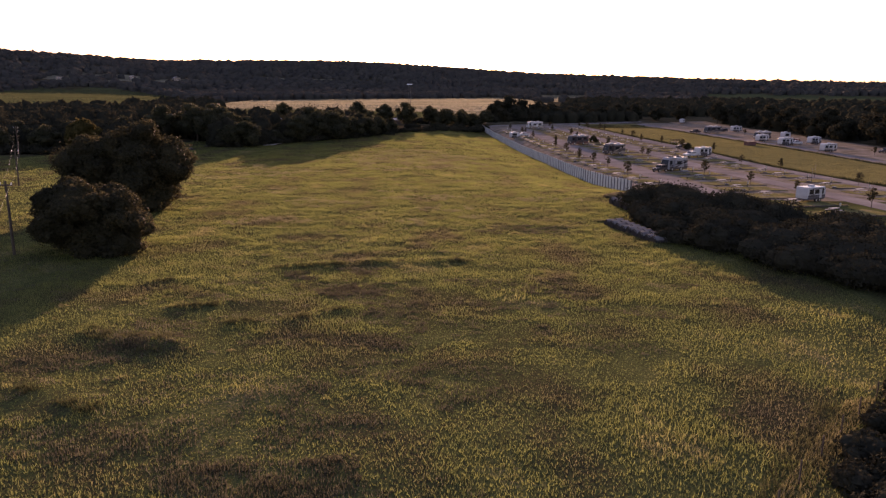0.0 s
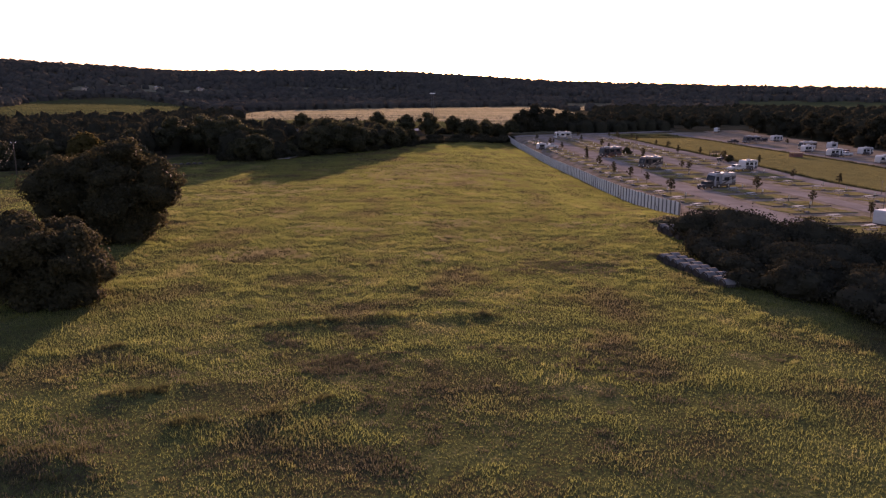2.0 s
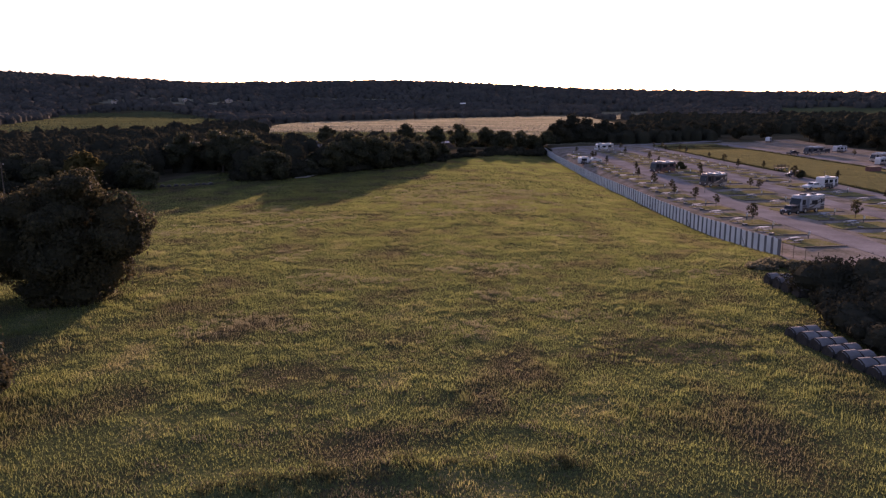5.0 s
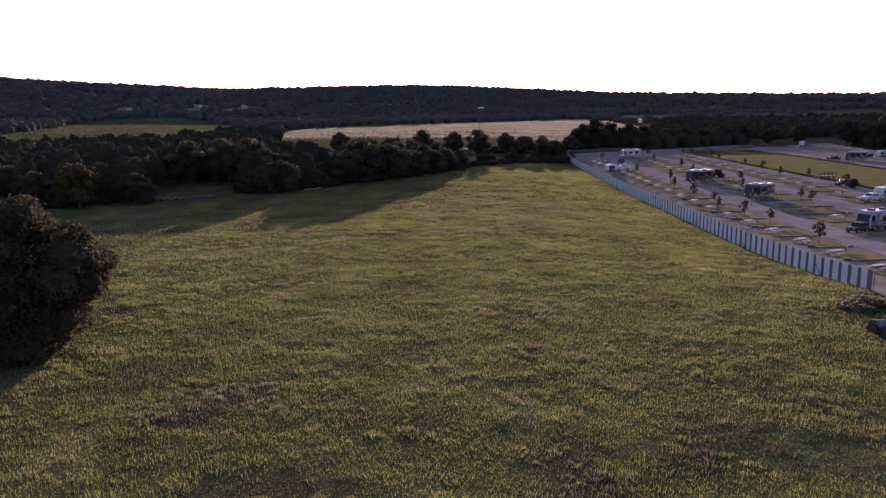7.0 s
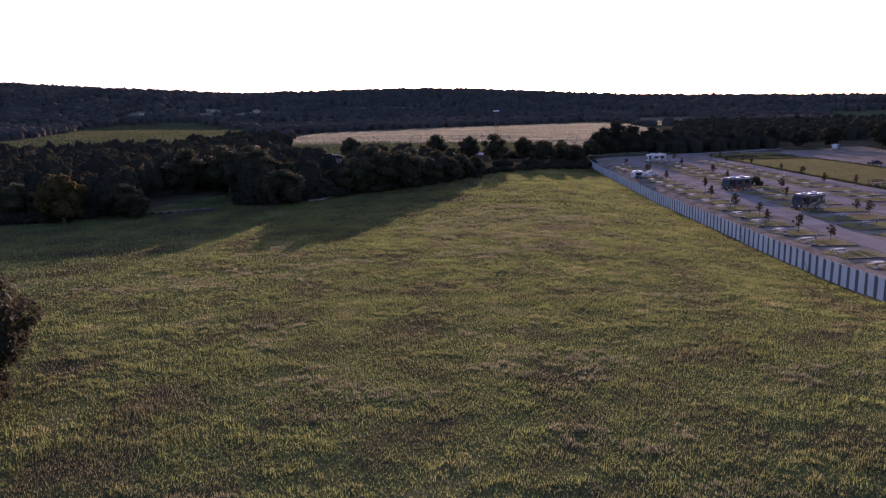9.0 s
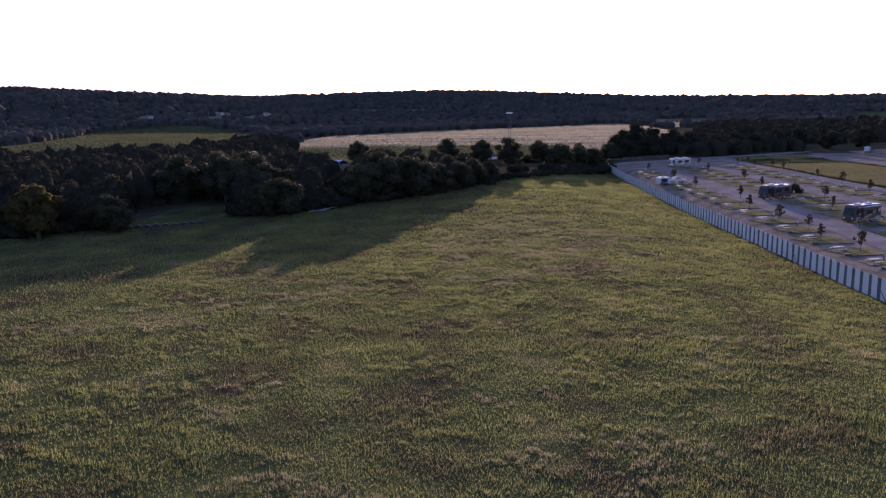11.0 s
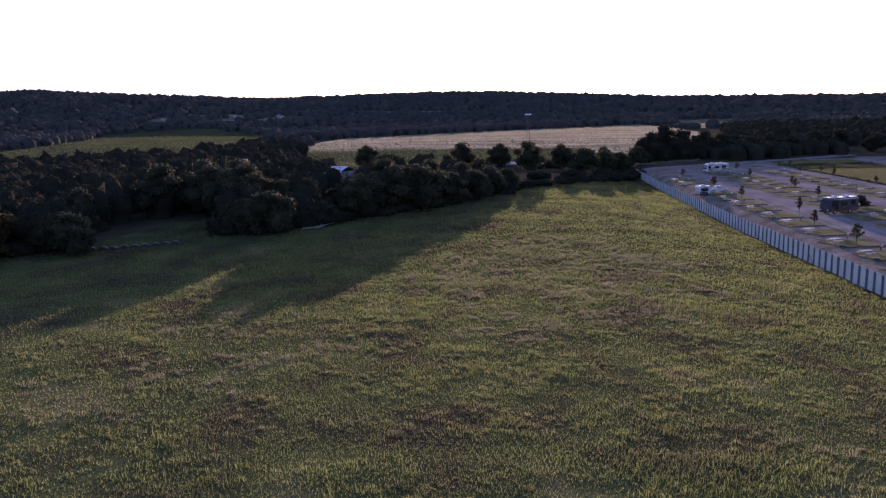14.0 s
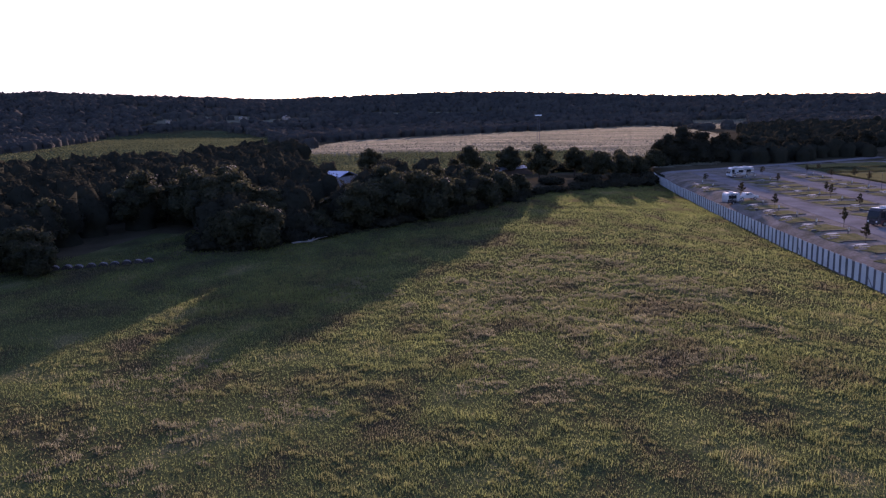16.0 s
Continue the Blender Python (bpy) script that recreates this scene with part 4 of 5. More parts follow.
def motorhome(m, length, body, band, label, group="camping vehicles", unit=None):
    t = thing("motorhome", m, label, "motorhome", group)
    h, w, f = 3.45, 1.25, -length / 2
    pts = [(f + .05, .55), (f, 1.1), (f + .12, 2.0), (f + .45, 3.1), (f + .8, h), (-f - .15, h), (-f, h - .15), (-f, .5), (-f - 1.2, .42), (f + 1.0, .42)]
    part("body", profile(B(), pts, -w, w, .09), body, t)
    part("roof", box(B(), f + .9, -f - .1, -w + .06, w - .06, h - .005, h + .05, .02), M_white, t, "white roof skin")
    part("windscreen", profile(B(), [(f - .01, 1.5), (f + .06, 1.95), (f + .36, 2.95), (f + .5, 2.95), (f + .2, 1.5)], -w + .12, w - .12, .02), M_glass, t, "large dark windscreen")
    for z0, z1, mt in ((.46, 1.2, band), (1.3, 1.6, M_dark)):
        for y in (-w - .006, w + .006):
            part("stripe", box(B(), f + .7, -f - .05, y - .008, y + .008, z0, z1), mt, t)
    for y in (-w - .012, w + .012):
        part("swoosh", profile(B(), [(f + 1.2, .62), (f + 3.4, 1.2), (-f - .4, 2.75), (-f - .1, 2.75), (-f - .1, 2.2), (f + 4.2, .95), (f + 2.4, .55)], y - .006, y + .006, 0), band, t)
    panes(t, [(f + .6, f + 1.6, 1.7, 2.75), (f + 2.2, f + 3.6, 1.75, 2.75), (-.6, .9, 1.75, 2.75), (-f - 2.6, -f - .9, 1.8, 2.7)], -w, w)
    part("slide_out", box(B(), f + 2.0, f + 5.4, -w - .55, -w + .1, 1.0, 2.95, .04), body, t)
    part("window", box(B(), f + 2.7, f + 4.4, -w - .58, -w - .54, 1.75, 2.6, .015), M_glass, t)
    for k, mt in ((0, band), (.62, M_dark)):
        part("swoosh", profile(B(), [(f + 2.05, 1.02 + k), (f + 3.0, 1.12 + k), (f + 5.35, 2.2 + k * .9), (f + 5.35, 2.45 + k * .75), (f + 2.9, 1.45 + k), (f + 2.05, 1.3 + k)], -w - .568, -w - .552, 0), mt, t)
    part("cap_band", box(B(), f + 1.0, -f - .08, -w - .014, -w + .004, h - .42, h - .2), M_tan if body is not M_tan else M_white, t)
    for x in (-length * .2, length * .22):
        part("roof_unit", box(B(), x - .5, x + .5, -.45, .45, h + .04, h + .34, .08), unit or M_white, t, "rooftop air conditioner")
    part("roof_vent", box(B(), -.25, .25, .3, .8, h + .04, h + .2, .04), M_white, t)
    part("awning", cyl(B(), (f + 2.2, -w - .62, h - .25), (-f - 1.0, -w - .14, h - .25), .1, n=10), M_white, t)
    for x in (f + 1.7, -f - 2.4):
        for y in (-w + .12, w - .12):
            wheel(t, x, y, .5)
    for y in (-1, 1):
        part("headlight", box(B(), f - .03, f + .05, y * .9 - .16, y * .9 + .16, .85, 1.08, .03), M_lamp, t)
    part("bumper", box(B(), f - .06, f + .15, -w + .05, w - .05, .42, .68, .05), M_dark, t)
    return t


def trailer(m, length, label, band=None, h=2.95, round_front=True, group="camping vehicles"):
    t = thing("travel_trailer", m, label, "trailer", group)
    w, f = 1.2, -length / 2
    k = .4 if round_front else .12
    pts = [(f + .1, .6), (f, 1.2), (f + .05, h - k - .2), (f + k * .5, h - .2), (f + k, h), (-f - .3, h), (-f, h - .25), (-f, .6)]
    part("body", profile(B(), pts, -w, w, .07), M_white, t)
    part("chassis", box(B(), f + .1, -f - .1, -w + .15, w - .15, .42, .62), M_dark, t)
    cyl(bm := B(), (f - 1.2, 0, .5), (f + .3, -.7, .5), .05)
    cyl(bm, (f - 1.2, 0, .5), (f + .3, .7, .5), .05)
    cyl(bm, (f - 1.1, 0, .02), (f - 1.1, 0, .7), .04)
    part("hitch", bm, M_dark, t)
    for y in (-w - .006, w + .006):
        part("stripe", box(B(), f + .25, -f - .1, y - .008, y + .008, .95, 1.3), band or M_dark, t)
        part("skirt", box(B(), f + .15, -f - .05, y - .012, y + .012, .6, .93), M_slate, t, "grey lower skirt")
        part("swoosh", profile(B(), [(f + .4, 1.32), (f + 1.3, 1.36), (-f - .5, 2.15), (-f - .1, 2.62), (-f - .1, 2.42), (-f - .8, 1.95), (f + 1.6, 1.3)], y - .011, y + .011, 0), M_slate, t)
    panes(t, [(f + .5, f + 1.7, 1.45, 2.35), (-.5, .7, 1.5, 2.3), (-f - 1.5, -f - .5, 1.45, 2.35)], -w, w)
    for y in (-w, w):
        part("door", box(B(), .85, 1.5, y - .025, y + .025, .7, 2.5, .02), M_white, t)
    part("roof_unit", box(B(), -.5, .5, -.4, .4, h - .02, h + .28, .08), M_white, t, "white rooftop air conditioner")
    part("awning", cyl(B(), (f + 1.2, -w - .08, h - .3), (-f - .8, -w - .08, h - .3), .08, n=8), M_steel, t)
    for x in (.1, 1.0):
        for y in (-w + .1, w - .1):
            wheel(t, x, y, .36)
    return t


def pickup(m, paint, label, group="camping vehicles"):
    t = thing("pickup_truck", m, label, "truck", group)
    pts = [(-2.75, .5), (-2.85, .9), (-2.7, 1.15), (-1.45, 1.25), (-.75, 1.85), (.75, 1.88), (.95, 1.25), (2.8, 1.25), (2.85, .55)]
    part("body", profile(B(), pts, -.95, .95, .08), paint, t)
    part("cargo_bed", box(B(), 1.05, 2.7, -.78, .78, 1.2, 1.27, .02), M_dark, t)
    panes(t, [(-.85, -.05, 1.3, 1.7), (.05, .7, 1.3, 1.7)], -.93, .93)
    part("windscreen", profile(B(), [(-1.42, 1.29), (-.82, 1.8), (-.74, 1.8), (-1.3, 1.27)], -.8, .8, .01), M_glass, t)
    part("bumper", box(B(), -2.95, -2.75, -.92, .92, .45, .7, .05), M_hub, t)
    for y in (-.7, .7):
        part("headlight", box(B(), -2.86, -2.76, y - .16, y + .16, .85, 1.05, .03), M_lamp, t)
    for x in (-1.8, 1.75):
        for y in (-.85, .85):
            wheel(t, x, y, .4)
    return t


def jeep(m, paint, label, category="car", group="camping vehicles"):
    t = thing("jeep", m, label, category, group)
    pts = [(-1.95, .5), (-1.98, 1.0), (-1.85, 1.1), (-.75, 1.15), (-.45, 1.78), (1.85, 1.8), (1.95, 1.1), (1.95, .5)]
    part("body", profile(B(), pts, -.82, .82, .07), paint, t)
    panes(t, [(-.4, .3, 1.2, 1.65), (.4, 1.1, 1.2, 1.65), (1.2, 1.8, 1.2, 1.65)], -.8, .8)
    part("windscreen", profile(B(), [(-.74, 1.2), (-.5, 1.7), (-.42, 1.7), (-.66, 1.2)], -.7, .7, .01), M_glass, t)
    part("bumper", box(B(), -2.12, -1.95, -.75, .75, .45, .68, .04), M_dark, t)
    part("spare_wheel", cyl(B(), (1.96, 0, 1.0), (2.18, 0, 1.0), .36, n=14), M_rubber, t)
    for y in (-.5, .5):
        part("headlight", box(B(), -2.0, -1.94, y - .1, y + .1, .85, 1.03, .03), M_lamp, t)
    for x in (-1.25, 1.25):
        for y in (-.8, .8):
            wheel(t, x, y, .4)
    return t


def at(x, y, heading, lift=0.05):
    return pose(x, y, gz(x, y) + lift, 0, 0, heading)


motorhome(at(45.4, 262.6, 30), 8.3, M_dark, M_maroon, "long dark motorhome with a white roof and swooping maroon bands")
motorhome(at(51.2, 227.4, 31), 7.5, M_umber, M_tan, "long brown and tan motorhome with a white roof parked on gravel")
motorhome(at(57.0, 182.3, 32), 7.4, M_shaded_white, M_umber, "shade-greyed white motorhome with dark brown bands and a dark windscreen", unit=M_dark)
jeep(at(52.2, 178.2, 35), M_dark, "small dark open jeep parked before a motorhome")
pickup(at(75.2, 223.2, 25), M_white, "white pickup truck hitched to a trailer")
trailer(at(79.7, 226.4, 28), 5.4, "white travel trailer with dark windows beside a truck", M_dark)
trailer(at(65.0, 127.0, 28), 5.0, "boxy white travel trailer with dark lower stripes on a gravel site", M_dark, 2.75, False)
trailer(at(24.6, 302, 20), 3.6, "small white camper with dark side windows near the fence", M_dark, 2.9)
pickup(at(28.8, 304, 200), M_white, "white pickup truck beside a small camper")
motorhome(at(40.6, 367.5, 18), 8.4, M_white, M_tan, "white motorhome at the far end of the park")
trailer(at(145, 454, 60), 5.0, "small white trailer far off by the wood", M_white, 2.8)
motorhome(at(127, 349.5, 20), 8.8, M_slate, M_tan, "dark motorhome in the far row of sites")
pickup(at(118.5, 349.5, 205), M_dark, "dark pickup truck in the far row of sites")
trailer(at(145, 366, 15), 5.3, "white travel trailer by the trees", M_tan, 3.0)
jeep(at(137.5, 363, 20), M_dark, "dark car beside a white trailer")
trailer(at(128.5, 296, 15), 4.8, "white travel trailer in the far row of sites", M_tan, 3.0)
motorhome(at(135.5, 312, 20), 7.4, M_tan, M_dark, "tan motorhome behind a white trailer")
trailer(at(129.5, 277, 15), 5.2, "white travel trailer with a dark stripe in the far row", M_dark, 3.0)
pickup(at(134.6, 279.5, 20), M_white, "white pickup truck beside a trailer")
trailer(at(147.5, 316, 25), 3.8, "white trailer half hidden by the trees", M_white, 3.1)
trailer(at(145.5, 286.5, 18), 5.0, "white travel trailer under the trees", M_dark, 3.0)
jeep(at(140, 291, 20), M_maroon, "dark red car parked between trailers")
trailer(at(132, 249.5, 12), 5.2, "white travel trailer with several windows in the far row", M_tan, 3.0)
jeep(at(151.5, 248.5, 15), M_slate, "dark blue car at the end of the far row")
jeep(at(81.6, 253.5, 10), M_dark, "dark car parked at the edge of the lawn")


def shed_box(m):
    t = thing("storage_box", m, "low brown wooden storage bin on the lawn's edge", "storage box")
    part("body", box(B(), -2, 2, -1.1, 1.1, 0, 1.4, .04), M_maroon, t)
    part("lid", box(B(), -2.1, 2.1, -1.2, 1.2, 1.4, 1.52, .03), M_wood, t)
    return t


shed_box(at(114.3, 273.5, 15))


def wagon(m):
    t = thing("farm_wagon", m, "dark timber farm wagon with open rails standing on the lawn", "wagon")
    part("deck", box(B(), -2.2, 2.2, -1, 1, .8, .95, .02), M_wood, t)
    for x in (-2.1, -.7, .7, 2.1):
        for y in (-.95, .95):
            part("stake", box(B(), x - .05, x + .05, y - .05, y + .05, .9, 2.0), M_wood, t)
    for z in (1.3, 1.75):
        for y in (-.98, .98):
            part("rail", box(B(), -2.2, 2.2, y - .03, y + .03, z - .07, z + .07), M_wood, t)
    for x in (-1.4, 1.4):
        for y in (-.95, .95):
            wheel(t, x, y, .45, .2)
    return t


wagon(at(85.5, 273, 20))

# ---- camping sites: islands of grass, pads, tables, posts, young trees ----


def picnic_table(m):
    t = thing("picnic_table", m, "pale picnic table with two benches on a white concrete pad", "picnic table", "picnic tables of the park")
    for y in (-.3, -.1, .1, .3):
        part("plank", box(B(), -.95, .95, y - .095, y + .095, .72, .77, .01), M_concrete, t)
    for y in (-.78, .78):
        part("bench", box(B(), -.95, .95, y - .14, y + .14, .42, .47, .01), M_concrete, t)
    for x in (-.65, .65):
        bm = B()
        cyl(bm, (x, -.8, 0), (x, -.2, .72), .035, n=6)
        cyl(bm, (x, .8, 0), (x, .2, .72), .035, n=6)
        cyl(bm, (x, -.85, .42), (x, .85, .42), .03, n=6)
        part("leg_frame", bm, M_steel, t)
    return t


def hookup(m):
    t = thing("power_pedestal", m, "thin dark utility post with a small meter box", "utility post", "utility posts of the park")
    part("post", box(B(), -.06, .06, -.06, .06, -.2, 1.4, .01), M_steel, t)
    part("meter_box", box(B(), -.16, .16, -.2, -.06, .75, 1.3, .02), M_hub, t)
    return t


def fire_ring(m):
    t = thing("fire_ring", m, "low dark steel fire ring beside a picnic table", "fire ring", "fire rings of the park")
    bm = B()
    r = bmesh.ops.create_cone(bm, cap_ends=False, segments=16, radius1=.48, radius2=.46, depth=.34)
    bmesh.ops.translate(bm, verts=r["verts"], vec=(0, 0, .15))
    bmesh.ops.solidify(bm, geom=bm.faces[:], thickness=.03)
    part("ring", bm, M_steel, t)
    part("grate", box(B(), -.4, .4, -.25, .25, .3, .33), M_steel, t)
    return t


table0, post0, ring0 = picnic_table(Matrix.Identity(4)), hookup(Matrix.Identity(4)), fire_ring(Matrix.Identity(4))
first = [table0, post0, ring0]
rs = random.Random(15)


def stand(ob, x, y, turn, lift=0.0):
    m = pose(x, y, gz(x, y) + lift, 0, 0, turn)
    if ob in first:
        first.remove(ob)
        ob.matrix_world = m
        return ob
    return copy_thing(ob, m)


def turned(x, y, dx, dy, ang):
    c, s_ = math.cos(radians(ang)), math.sin(radians(ang))
    return x + dx * c - dy * s_, y + dx * s_ + dy * c


ISLANDS = []


def site(x, y, d0, d1):
    """One site: table on its pad at (x, y), a grass island and its timber edging towards the lane."""
    a = 14 + rs.uniform(-3, 3)
    q = lambda dx, dy: turned(x, y, dx, dy, a)
    d0, d1, back = d0 + rs.uniform(-.4, .6), d1 + rs.uniform(-1.2, .3), rs.uniform(1.6, 2.8)
    isl = sheet("lawn", (q(d0, -3.8), q(d1, -3.8), q(d1, back), q(d0, back)), 0.09, M_site, "worn olive grass plot between gravel sites", "lawn", step=1.2, wobble=1.3)
    ISLANDS.append((q(d0 + .2, -3.6), q(d1 - .2, -3.6), q(d1 - .2, back - .2), q(d0 + .2, back - .2)))
    tim = sheet("timber_edging", (q(d0, -4.05), q(d1, -4.05), q(d1, -3.8), q(d0, -3.8)), 0.17, M_wood, "dark timber edging", "", step=1.2, kind="")
    tim.parent = isl
    sheet("concrete_pad", (q(-1.25, -.6), q(.45, -.6), q(.45, .6), q(-1.25, .6)), 0.13, M_pad, "pale square concrete pad under a picnic table", "concrete pad", step=1.5)
    stand(table0, *q(-.4, 0), a + rs.uniform(-6, 6) + 5, 0.13)
    if rs.random() < .8:
        stand(post0, *q(rs.uniform(2.5, 4), 2.2), a)
    if rs.random() < .55:
        stand(ring0, *q(-1.0, -3.0), 0)


for i in range(-1, 19):
    u = 21.5 + 10.35 * i
    if u > 168 and u < 188:
        continue
    site(*uv(u, 7.9 - .012 * u), -1.3, 5.6)
for i in range(-4, 21):
    site(*uv(18.5 + 10.3 * i + rs.uniform(-.6, .6), 26.3 + rs.uniform(-.8, .8)), -4.6, 8.6)
for i in range(-5, 22):
    u = 14 + 10.3 * i + rs.uniform(-.6, .6)
    site(*uv(u, (49 if u < 82 else 45.5) + rs.uniform(-.7, .7)), -3.0, 7.0)

young = [tree("tree", 80 + i, 3.8, w, 560, 0.2, M_young, "young thin-stemmed tree with a small reddish-brown crown", clear=.34, lobes=6, trunk=.016, spread=(.1, .2), core=.2, ragged=.1, solid=.48) for i, w in enumerate((1.9, 2.3, 1.7))]
spot = [(36.7, 260, 2), (35.5, 226, 1), (38.4, 218, 0), (38.7, 196.5, 1), (41, 188.2, 0), (40.8, 165.3, 1), (56.4, 260.8, 0), (52, 318, 2), (71.6, 388, 1), (73, 358, 0), (72.5, 345, 2), (76, 322, 0), (75.5, 301, 1), (59.2, 222.3, 0), (60, 218.5, 1), (79.5, 272, 2),
        (31.2, 287, 2), (49.5, 375, 1), (60.7, 170, 1), (82.4, 202, 0), (86.9, 187, 2), (64.5, 152, 0), (66.3, 134.8, 1), (88.8, 153.5, 1), (71.4, 118.9, 0), (86.9, 236.7, 2), (79.5, 246.8, 1), (138.7, 339, 0), (140.8, 236.4, 1), (34.4, 243.3, 2), (53, 246.5, 1),
        (72.4, 275, 2), (50, 308.4, 0), (26.5, 350, 1), (28.9, 311, 0), (46.8, 344.6, 2), (67, 385, 0), (67.5, 362, 1), (49.3, 287.6, 2), (36.5, 207, 2), (31.5, 322, 1)]
seen = set()
for x, y, k in spot:
    s_ = rs.uniform(.75, 1.0) * (1.25 if (x, y) in ((60.7, 170), (79.5, 246.8)) else 1)
    if k in seen:
        another(young[k], x, y, s_, rs.uniform(0, 360))
    else:
        seen.add(k)
        put(young[k], x, y, s_, rs.uniform(0, 360))
another(kinds[1], 53.3, 272.5, .34, 50, label="small round dark tree behind a motorhome")
another(kinds[1], 82.0, 249.0, .3, 120, label="small round dark tree at the edge of the lawn")

# ---- lamp posts in the park ----


def lamp_post(m, h):
    t = thing("lamp_post", m, "slim dark pole in the camping park", "pole", "slim poles of the park")
    part("pole", cyl(B(), (0, 0, -.3), (0, 0, h), .06, .04, 8), M_steel, t)
    part("cap", box(B(), -.12, .12, -.12, .12, h, h + .16, .03), M_steel, t)
    return t


for x, y, h in [(74.6, 146, 4.2), (88, 171, 3.0), (67, 322, 5.0), (84, 238, 3.2), (45.5, 214, 3.4), (60, 293, 3.0)]:
    lamp_post(at(x, y, 0, 0), h)


def wire_fence(spots, h, label):
    """Posts in a line with two thin wires."""
    t = thing("wire_fence", Matrix.Identity(4), label, "fence")
    for x, y in spots:
        part("post", cyl(B(), (x, y, gz(x, y) - .3), (x, y, gz(x, y) + h), .04, n=6), M_bark, t)
    for (x, y), (u_, v_) in zip(spots, spots[1:]):
        for k in (.35, .65, .95):
            part("wire", cyl(B(), (x, y, gz(x, y) + h * k), (u_, v_, gz(u_, v_) + h * k), .003, n=4), M_bark, t)
    return t


wire_fence([uv(-.6 - 2.6 * k, .1 + .25 * k) for k in range(6)], 2.1, "open wire fence on steel posts beyond the panels")
wire_fence([(13.8, 26.6), (16.0, 29.2), (18.3, 31.7), (20.5, 34.0), (22.8, 36.4), (25.2, 38.8)], 1.25, "low wire fence on thin posts beside scrub")

# ---- power poles and their wires ----


def power_pole(x, y, h):
    t = thing("power_pole", pose(x, y, gz(x, y)), "dark wooden power pole with insulators in the pasture", "power pole")
    part("pole", cyl(B(), (0, 0, -.8), (0, 0, h), .17, .11, 10), M_bark, t)
    part("crossarm", box(B(), -.7, .7, -.06, .06, h - .55, h - .4, .01), M_wood, t)
    for sx in (-.6, .6):
        part("insulator", cyl(B(), (sx, 0, h - .42), (sx, 0, h - .18), .06, .04, 8), M_lamp, t)
    return t


def wire(name, a, b, sag, r=0.0045):
    V, F = [], []
    pts = [Vector(a).lerp(Vector(b), k / 14) - Vector((0, 0, sag * 4 * (k / 14) * (1 - k / 14))) for k in range(15)]
    limb(V, F, pts, [r] * 15, 4)
    ob = new(name, mesh_of(name, [tuple(v) for v in V], F, [M_wire]))
    return tagged(ob, "thin sagging pale overhead cable between power poles", "cable", "overhead cables")


poles = [(-47.8, 71.7, 8.1), (-82.9, 128.2, 7.0), (-118, 184, 8.6), (-12, 9, 9.0)]
for p in poles:
    power_pole(*p)
for p, q in ((poles[3], poles[0]), (poles[0], poles[1]), (poles[1], poles[2])):
    for sx in (-.6, .6):
        wire("cable", (p[0] + sx, p[1], gz(p[0], p[1]) + p[2] - .2), (q[0] + sx, q[1], gz(q[0], q[1]) + q[2] - .2), 1.0)

# ---- rows of round bales ----


def bale(m):
    """A round bale lying on its side, axis along y."""
    bm = B()
    r = bmesh.ops.create_cone(bm, cap_ends=True, segments=22, radius1=.78, radius2=.78, depth=1.3)
    bmesh.ops.transform(bm, verts=r["verts"], matrix=pose(0, 0, .74, 90, 0, 0))
    bmesh.ops.bevel(bm, geom=[e for e in bm.edges if len(e.link_faces) == 2 and e.calc_face_angle() > 1], offset=.12, segments=2, affect='EDGES')
    for v in bm.verts:
        k = noise.noise(v.co * 2.2) * .05
        v.co += Vector((v.co.x, 0, v.co.z - .74)) * k
        v.co.z = max(v.co.z, .0)
    # Paints the light: pale only on the crest, dark on ends and below.
    for f in bm.faces:
        f.material_index = 1 if abs(f.normal.y) > .8 or f.calc_center_median().z < 1.1 else 0
    me = bpy.data.meshes.new("bale")
    bm.to_mesh(me)
    bm.free()
    me.materials.append(M_bale_top)
    me.materials.append(M_bale_shade)
    ob = new("hay_bale", me)
    ob.matrix_world = m
    return tagged(ob, "weathered grey round hay bale in a row", "hay bale", "rows of hay bales")


bale0 = bale(Matrix.Identity(4))
n_bales = 0


def bale_row(a, b, n, depth=1, sink=.2):
    global n_bales
    ang = math.degrees(math.atan2(b[1] - a[1], b[0] - a[0]))
    for i in range(n):
        for j in range(depth):
            k = i / max(1, n - 1)
            x, y = a[0] + (b[0] - a[0]) * k, a[1] + (b[1] - a[1]) * k
            x, y = turned(x, y, rs.uniform(-.08, .08), -j * 1.4 + rs.uniform(-.1, .1), ang)
            m = pose(x, y, gz(x, y) - sink, 0, 0, ang + rs.uniform(-4, 4)) @ Matrix.Diagonal((rs.uniform(.97, 1.02), 1, rs.uniform(.94, 1.06), 1))
            if n_bales == 0:
                bale0.matrix_world = m
            else:
                copy_thing(bale0, m)
                bpy.context.view_layer.update()
            n_bales += 1


bale_row((25.2, 85.2), (22.0, 97.5), 9, 2, .55)
bale_row((27.8, 111), (26.8, 116.5), 4, 2)
bale_row((-84.5, 219), (-97, 212.2), 9, 1, .85)


def fallen_branch(m, seed):
    r = random.Random(seed)
    t = thing("fallen_branch", m, "bleached fallen branch lying at the wood's edge", "branch")
    for k in range(3):
        V, F = [], []
        a = r.uniform(-.5, .5) + k * .5
        p = [Vector((d * math.cos(a), d * math.sin(a) * .5, .18 + r.uniform(0, .5) * d * .35)) for d in (0, 1.2, 2.6, 4.0)]
        limb(V, F, p, [.16, .13, .09, .03], 6)
        part("limb", mesh_of("limb", [tuple(v) for v in V], F, [M_pale_wood], flat=False), None, t)
    return t


fallen_branch(at(-66.3, 236.5, 10, 0), 3)
fallen_branch(at(-63.8, 238.5, 40, 0), 5)

